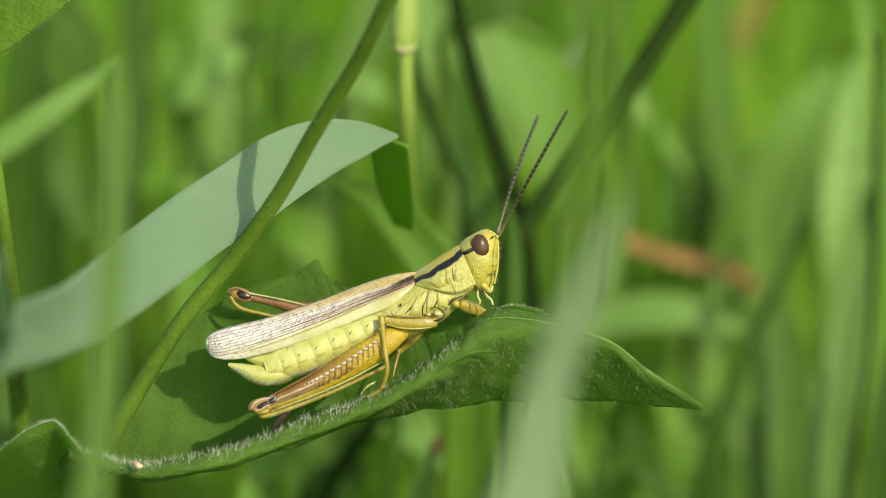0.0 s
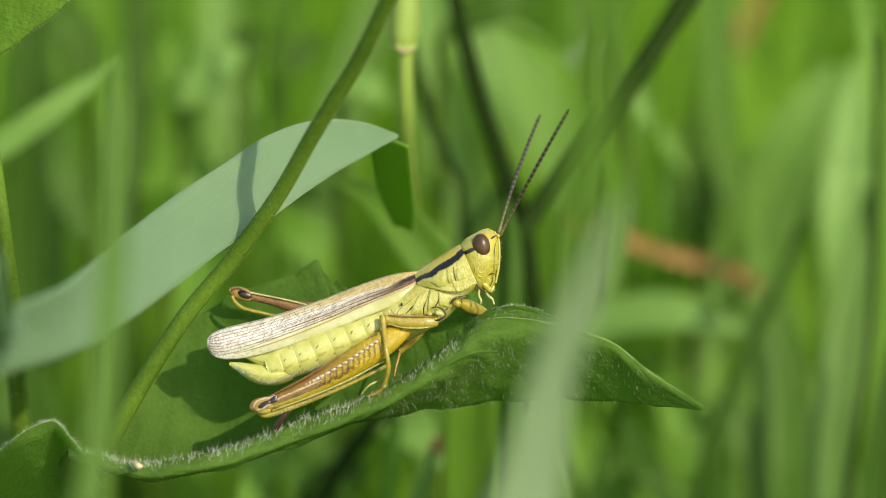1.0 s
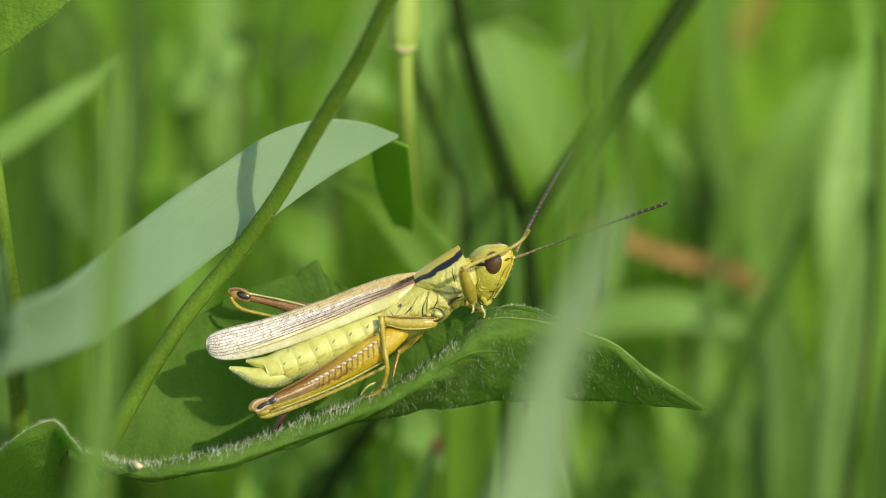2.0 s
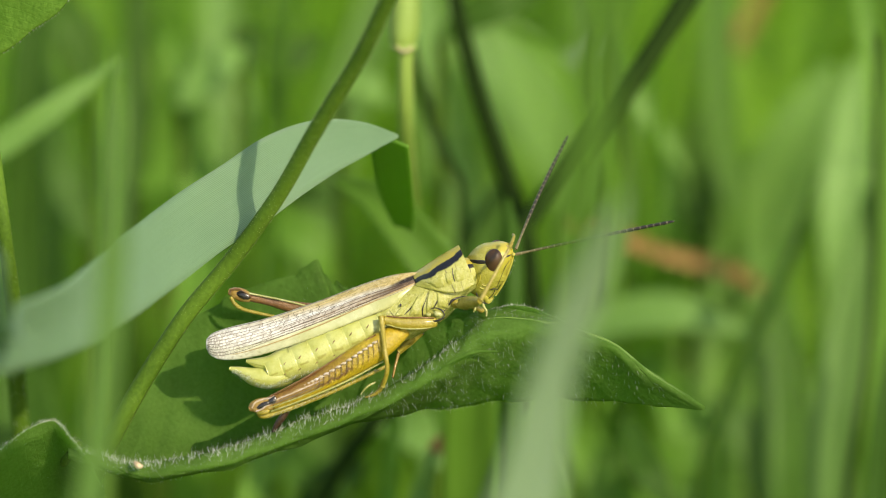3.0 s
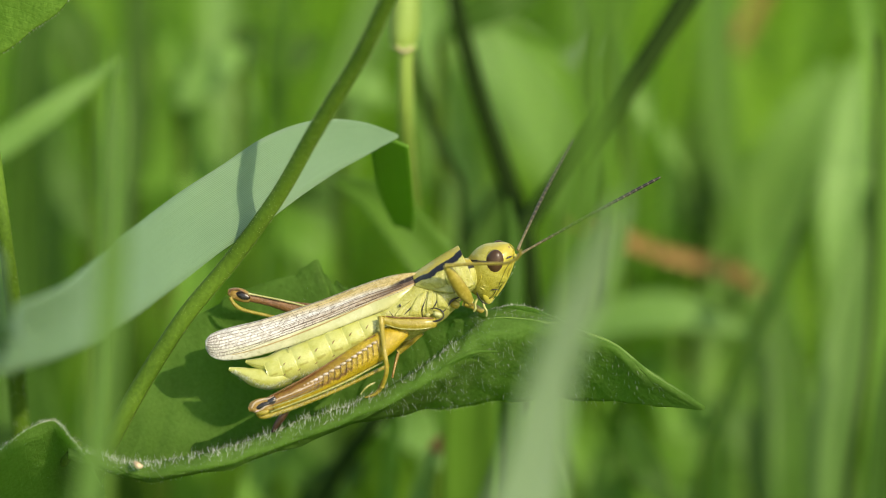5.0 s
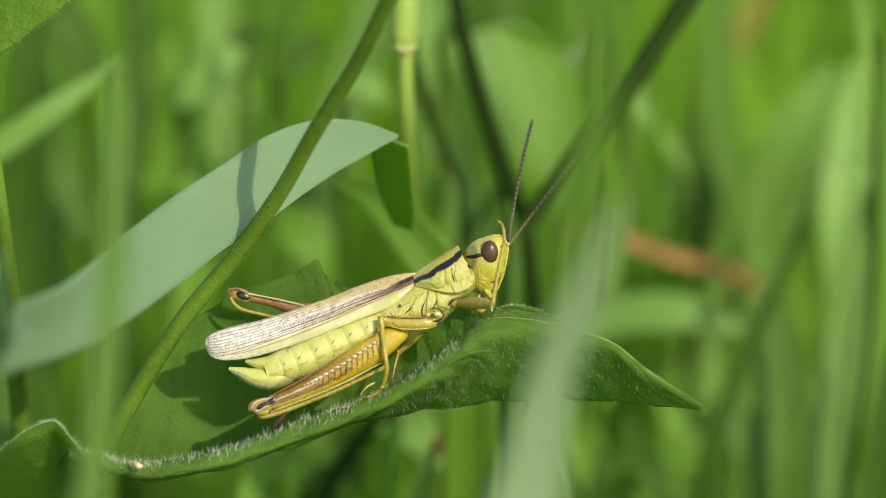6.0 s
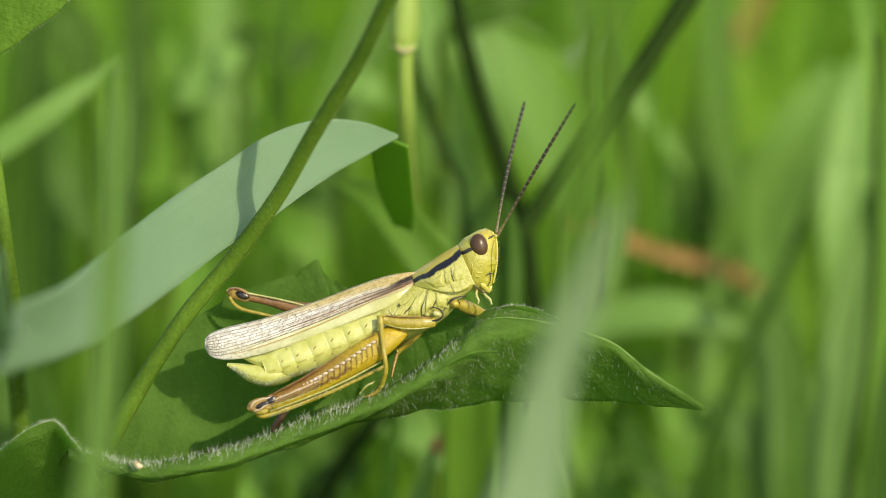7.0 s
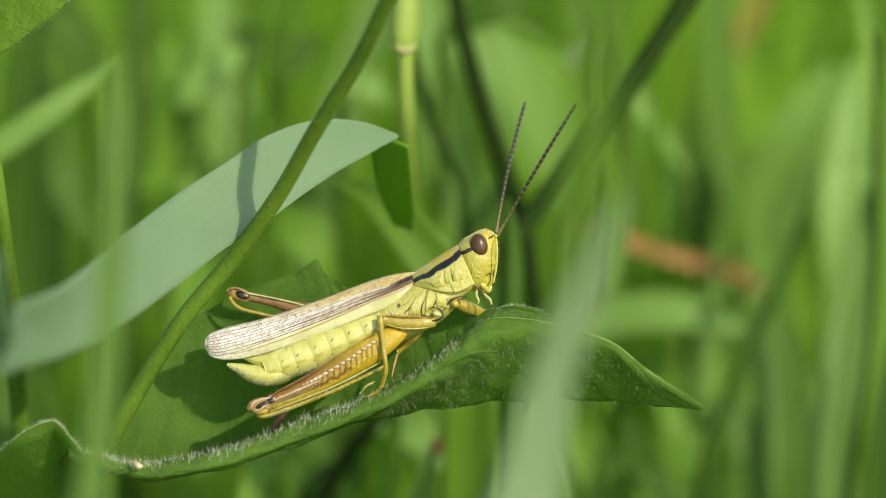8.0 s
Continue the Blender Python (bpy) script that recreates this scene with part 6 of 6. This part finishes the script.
def motions():
    # the whole insect sways a little, its abdomen breathes
    sway = [(0.0, 0.0, 0.0), (1.2, 0.1, 0.05), (1.5, 0.0, -0.03), (3.0, 0.0, -0.02), (4.5, -0.04, -0.04), (6.0, -0.04, -0.05), (6.5, -0.1, 0.0), (8.0, -0.1, 0.0)]
    walk(hopper, [(t, Matrix.Translation((dx * MM, 0, dz * MM)) @ HOME) for t, dx, dz in sway])
    hip = Vector((2.76, 0.00, 1.75)) * MM
    walk(abdomen, [(t, pose(*hip, 0, a, 0)) for t, a in ((0.0, 0.1), (1.2, 0.2), (1.5, -0.7), (3.0, -1.1), (3.9, -1.3), (4.5, -1.2), (6.0, -1.1), (6.4, 0.1), (8.0, 0.1))])
    # the head: where the eye is, and the nod
    nods = [(0.0, (9.66, 0.00, 7.50), 0), (1.2, (9.66, 0.00, 7.50), 0), (1.3, (9.75, 0.00, 7.31), 3), (1.4, (10.30, 0.00, 6.58), 16), (1.5, (10.63, 0.00, 6.16), 22), (1.7, (10.63, 0.00, 6.03), 23),
            (2.2, (10.72, 0.00, 6.26), 21), (2.8, (10.67, 0.00, 6.39), 20), (3.0, (10.72, 0.00, 6.35), 20), (3.1, (10.67, 0.00, 6.44), 19), (3.2, (10.35, 0.00, 6.44), 18), (3.3, (10.49, 0.00, 6.30), 22), (3.5, (10.53, 0.00, 6.21), 23),
            (3.8, (10.53, 0.00, 6.21), 23), (4.0, (10.76, 0.00, 6.39), 20), (4.1, (10.58, 0.00, 6.49), 17), (4.2, (10.53, 0.00, 6.81), 13), (4.5, (10.53, 0.00, 6.81), 13), (4.6, (10.76, 0.00, 6.30), 19),
            (4.7, (10.99, 0.00, 6.26), 23), (5.2, (10.76, 0.00, 6.35), 20), (5.8, (10.53, 0.00, 7.08), 11), (5.9, (10.21, 0.00, 7.31), 7), (6.0, (10.44, 0.00, 7.04), 10), (6.1, (10.35, 0.00, 7.13), 8),
            (6.2, (9.84, 0.00, 7.41), 2), (6.3, (9.71, 0.00, 7.54), 0), (6.5, (9.66, 0.00, 7.54), 0), (8.0, (9.66, 0.00, 7.54), 0)]
    near_eye = Vector((0, -1.32 * MM, 0))
    nod = []
    for t, p, a in nods:
        # bent down, the crown also leans to the near side while that eye stays where it is
        m = pose(*(Vector(p) * MM), a * 0.85, a, 0)
        shift = pose(*(Vector(p) * MM), 0, a, 0) @ near_eye - m @ near_eye
        nod.append((t, Matrix.Translation((shift.x, 0, shift.z)) @ m))
    walk(head, nod)

    def head_at(t):
        for (t0, m0), (t1, m1) in zip(nod, nod[1:]):
            if t0 <= t <= t1:
                return m0.lerp(m1, (t - t0) / (t1 - t0))
        return nod[-1][1]

    # the antennae: where their tips point
    def feel(ob, root, tips, side):
        rows = []
        for t, tip in tips:
            m = head_at(t)
            at = (Vector(root) - Vector(EYE_AT)) * MM
            d = Vector(tip) * MM - m @ at
            flat = math.hypot(d.x, d.z)
            d.y = side * math.sqrt(max(0.0, (FEELER * MM) ** 2 - flat * flat))
            rows.append((t, aimed(at, m.to_3x3().inverted() @ d)))
        walk(ob, rows)

    feel(antenna_near, FEELER_NEAR, [
        (0.0, (16.47, 0.00, 18.35)), (1.2, (16.47, 0.00, 18.35)), (1.3, (16.79, 0.00, 18.03)), (1.4, (24.06, 0.00, 11.13)), (1.5, (24.47, 0.00, 10.26)), (1.7, (24.93, 0.00, 10.26)), (2.2, (24.61, 0.00, 11.96)),
        (2.8, (24.15, 0.00, 13.66)), (2.9, (24.56, 0.00, 12.65)), (3.0, (25.21, 0.00, 9.57)), (3.1, (24.93, 0.00, 11.32)), (3.2, (23.28, 0.00, 14.90)), (3.3, (24.33, 0.00, 13.16)), (3.9, (24.38, 0.00, 13.20)), (4.1, (23.51, 0.00, 14.03)),
        (4.2, (22.31, 0.00, 16.15)), (4.4, (22.72, 0.00, 15.41)), (4.5, (22.45, 0.00, 16.24)), (4.6, (23.78, 0.00, 13.85)), (4.7, (24.66, 0.00, 12.65)), (5.2, (24.15, 0.00, 13.80)), (5.8, (20.88, 0.00, 17.34)), (6.0, (19.78, 0.00, 17.71)),
        (6.1, (19.55, 0.00, 17.71)), (6.2, (17.02, 0.00, 18.17)), (6.3, (17.07, 0.00, 18.54)), (6.5, (16.84, 0.00, 18.58)), (7.0, (17.25, 0.00, 18.95)), (8.0, (17.34, 0.00, 18.95))], -1)
    feel(antenna_far, FEELER_FAR, [
        (0.0, (14.63, 0.00, 18.58)), (1.2, (14.72, 0.00, 18.63)), (1.3, (15.13, 0.00, 18.68)), (1.4, (16.97, 0.00, 16.28)), (1.5, (17.16, 0.00, 15.55)), (1.7, (17.76, 0.00, 15.09)), (2.2, (17.39, 0.00, 16.33)),
        (2.8, (16.97, 0.00, 17.34)), (3.0, (17.16, 0.00, 16.84)), (3.1, (17.48, 0.00, 17.11)), (3.2, (16.51, 0.00, 19.46)), (3.3, (16.61, 0.00, 15.59)), (3.9, (16.79, 0.00, 15.64)), (4.1, (16.93, 0.00, 16.28)),
        (4.2, (16.19, 0.00, 18.12)), (4.5, (16.38, 0.00, 17.99)), (4.6, (17.16, 0.00, 16.74)), (4.7, (18.17, 0.00, 16.56)), (5.2, (17.25, 0.00, 16.56)), (5.8, (15.04, 0.00, 17.71)), (5.9, (14.17, 0.00, 18.63)), (6.0, (14.21, 0.00, 18.31)),
        (6.1, (13.94, 0.00, 18.63)), (6.2, (13.25, 0.00, 19.64)), (6.3, (13.71, 0.00, 19.69)), (6.5, (13.57, 0.00, 19.69)), (8.0, (13.62, 0.00, 19.69))], 1)

    # the cleaning leg: hip, knee and ankle, and whether knee and ankle lie before (-1) or behind (1) the joint above
    steps = [(0.0, (7.90, -0.60, 2.85), (10.20, 0.00, 1.90), (9.60, 0.00, -0.60), 1, 1), (1.1, (7.90, -0.60, 2.85), (10.20, 0.00, 1.90), (9.60, 0.00, -0.60), 1, 1),
             (1.2, (7.90, -1.40, 2.78), (8.46, 0.00, 4.97), (10.40, 0.00, 2.53), -1, 1), (1.3, (8.45, -2.20, 2.98), (6.49, 0.00, 6.53), (9.75, 0.00, 4.60), -1, -1), (1.4, (8.58, -2.45, 3.35), (6.62, 0.00, 6.62), (11.64, 0.00, 7.91), -1, 1),
             (1.5, (8.99, -2.45, 3.26), (6.99, 0.00, 6.53), (12.10, 0.00, 7.31), -1, 1), (1.7, (9.08, -2.45, 3.21), (7.73, 0.00, 6.30), (12.60, 0.00, 7.04), -1, 1), (2.2, (8.90, -2.45, 3.21), (8.28, 0.00, 5.52), (12.33, 0.00, 7.45), -1, 1),
             (2.8, (8.04, -2.20, 2.80), (9.66, 0.00, 3.27), (11.82, 0.00, 7.36), -1, 1), (3.1, (8.04, -2.20, 2.80), (9.57, 0.00, 3.22), (11.82, 0.00, 7.54), -1, 1), (3.2, (8.72, -2.45, 3.26), (5.84, 0.00, 6.30), (10.26, 0.00, 7.31), -1, -1),
             (3.3, (8.72, -2.45, 3.26), (6.67, 0.00, 5.84), (11.82, 0.00, 7.54), -1, 1), (3.5, (8.81, -2.45, 3.21), (6.95, 0.00, 5.61), (11.87, 0.00, 7.08), -1, 1), (3.8, (8.81, -2.45, 3.21), (7.36, 0.00, 5.61), (11.96, 0.00, 7.04), -1, 1),
             (4.0, (8.63, -2.45, 3.17), (8.56, 0.00, 5.24), (11.41, 0.00, 6.81), -1, 1), (4.1, (8.45, -2.45, 3.03), (8.56, 0.00, 4.32), (11.78, 0.00, 6.99), -1, 1), (4.2, (8.17, -2.20, 2.98), (10.58, 0.00, 3.22), (11.68, 0.00, 8.10), -1, 1),
             (4.4, (8.17, -2.20, 2.98), (10.53, 0.00, 2.62), (11.45, 0.00, 7.36), -1, 1), (4.5, (8.17, -2.20, 2.98), (9.80, 0.00, 3.22), (11.64, 0.00, 7.27), -1, 1), (4.6, (8.36, -2.45, 3.35), (5.89, 0.00, 6.30), (9.75, 0.00, 6.81), -1, -1),
             (4.7, (8.72, -2.45, 3.21), (6.49, 0.00, 6.21), (10.17, 0.00, 6.39), -1, -1), (5.2, (8.81, -2.45, 3.21), (7.18, 0.00, 5.80), (12.05, 0.00, 7.18), -1, 1), (5.5, (8.49, -2.30, 3.07), (9.02, 0.00, 4.32), (11.87, 0.00, 7.36), -1, 1), (5.8, (8.17, -2.20, 2.94), (10.26, 0.00, 3.36), (11.59, 0.00, 7.64), -1, 1), (5.9, (8.17, -2.20, 2.94), (10.53, 0.00, 3.17), (11.27, 0.00, 8.28), -1, 1),
             (6.1, (8.17, -2.20, 2.94), (10.63, 0.00, 2.90), (11.50, 0.00, 7.82), -1, 1), (6.2, (8.04, -1.40, 2.88), (11.04, 0.00, 3.22), (14.21, 0.00, 3.68), -1, 1), (6.3, (7.72, -1.20, 2.74), (10.21, 0.00, 1.84), (11.59, 0.00, 1.84), 1, 1),
             (6.4, (7.90, -0.60, 2.85), (10.20, 0.00, 1.90), (9.60, 0.00, -0.60), 1, 1), (8.0, (7.90, -0.60, 2.85), (10.20, 0.00, 1.90), (9.60, 0.00, -0.60), 1, 1)]
    rows_a, rows_b = [], []
    for t, c, k, e, s1, s2 in steps:
        c, k, e = Vector(c) * MM, Vector(k) * MM, Vector(e) * MM
        d = k - c
        d.y = 0
        d.y = s1 * math.sqrt(max(0.0, (THIGH * MM) ** 2 - d.length_squared))
        a = aimed(c, d)
        knee = a @ Vector((THIGH * MM, 0, 0))
        g = e - knee
        g.y = 0
        g.y = s2 * math.sqrt(max(0.0, (SHIN * MM) ** 2 - g.length_squared))
        rows_a.append((t, a))
        rows_b.append((t, aimed((THIGH * MM, 0, 0), a.to_3x3().inverted() @ g)))
    walk(thigh, rows_a)
    walk(shin, rows_b)


motions()
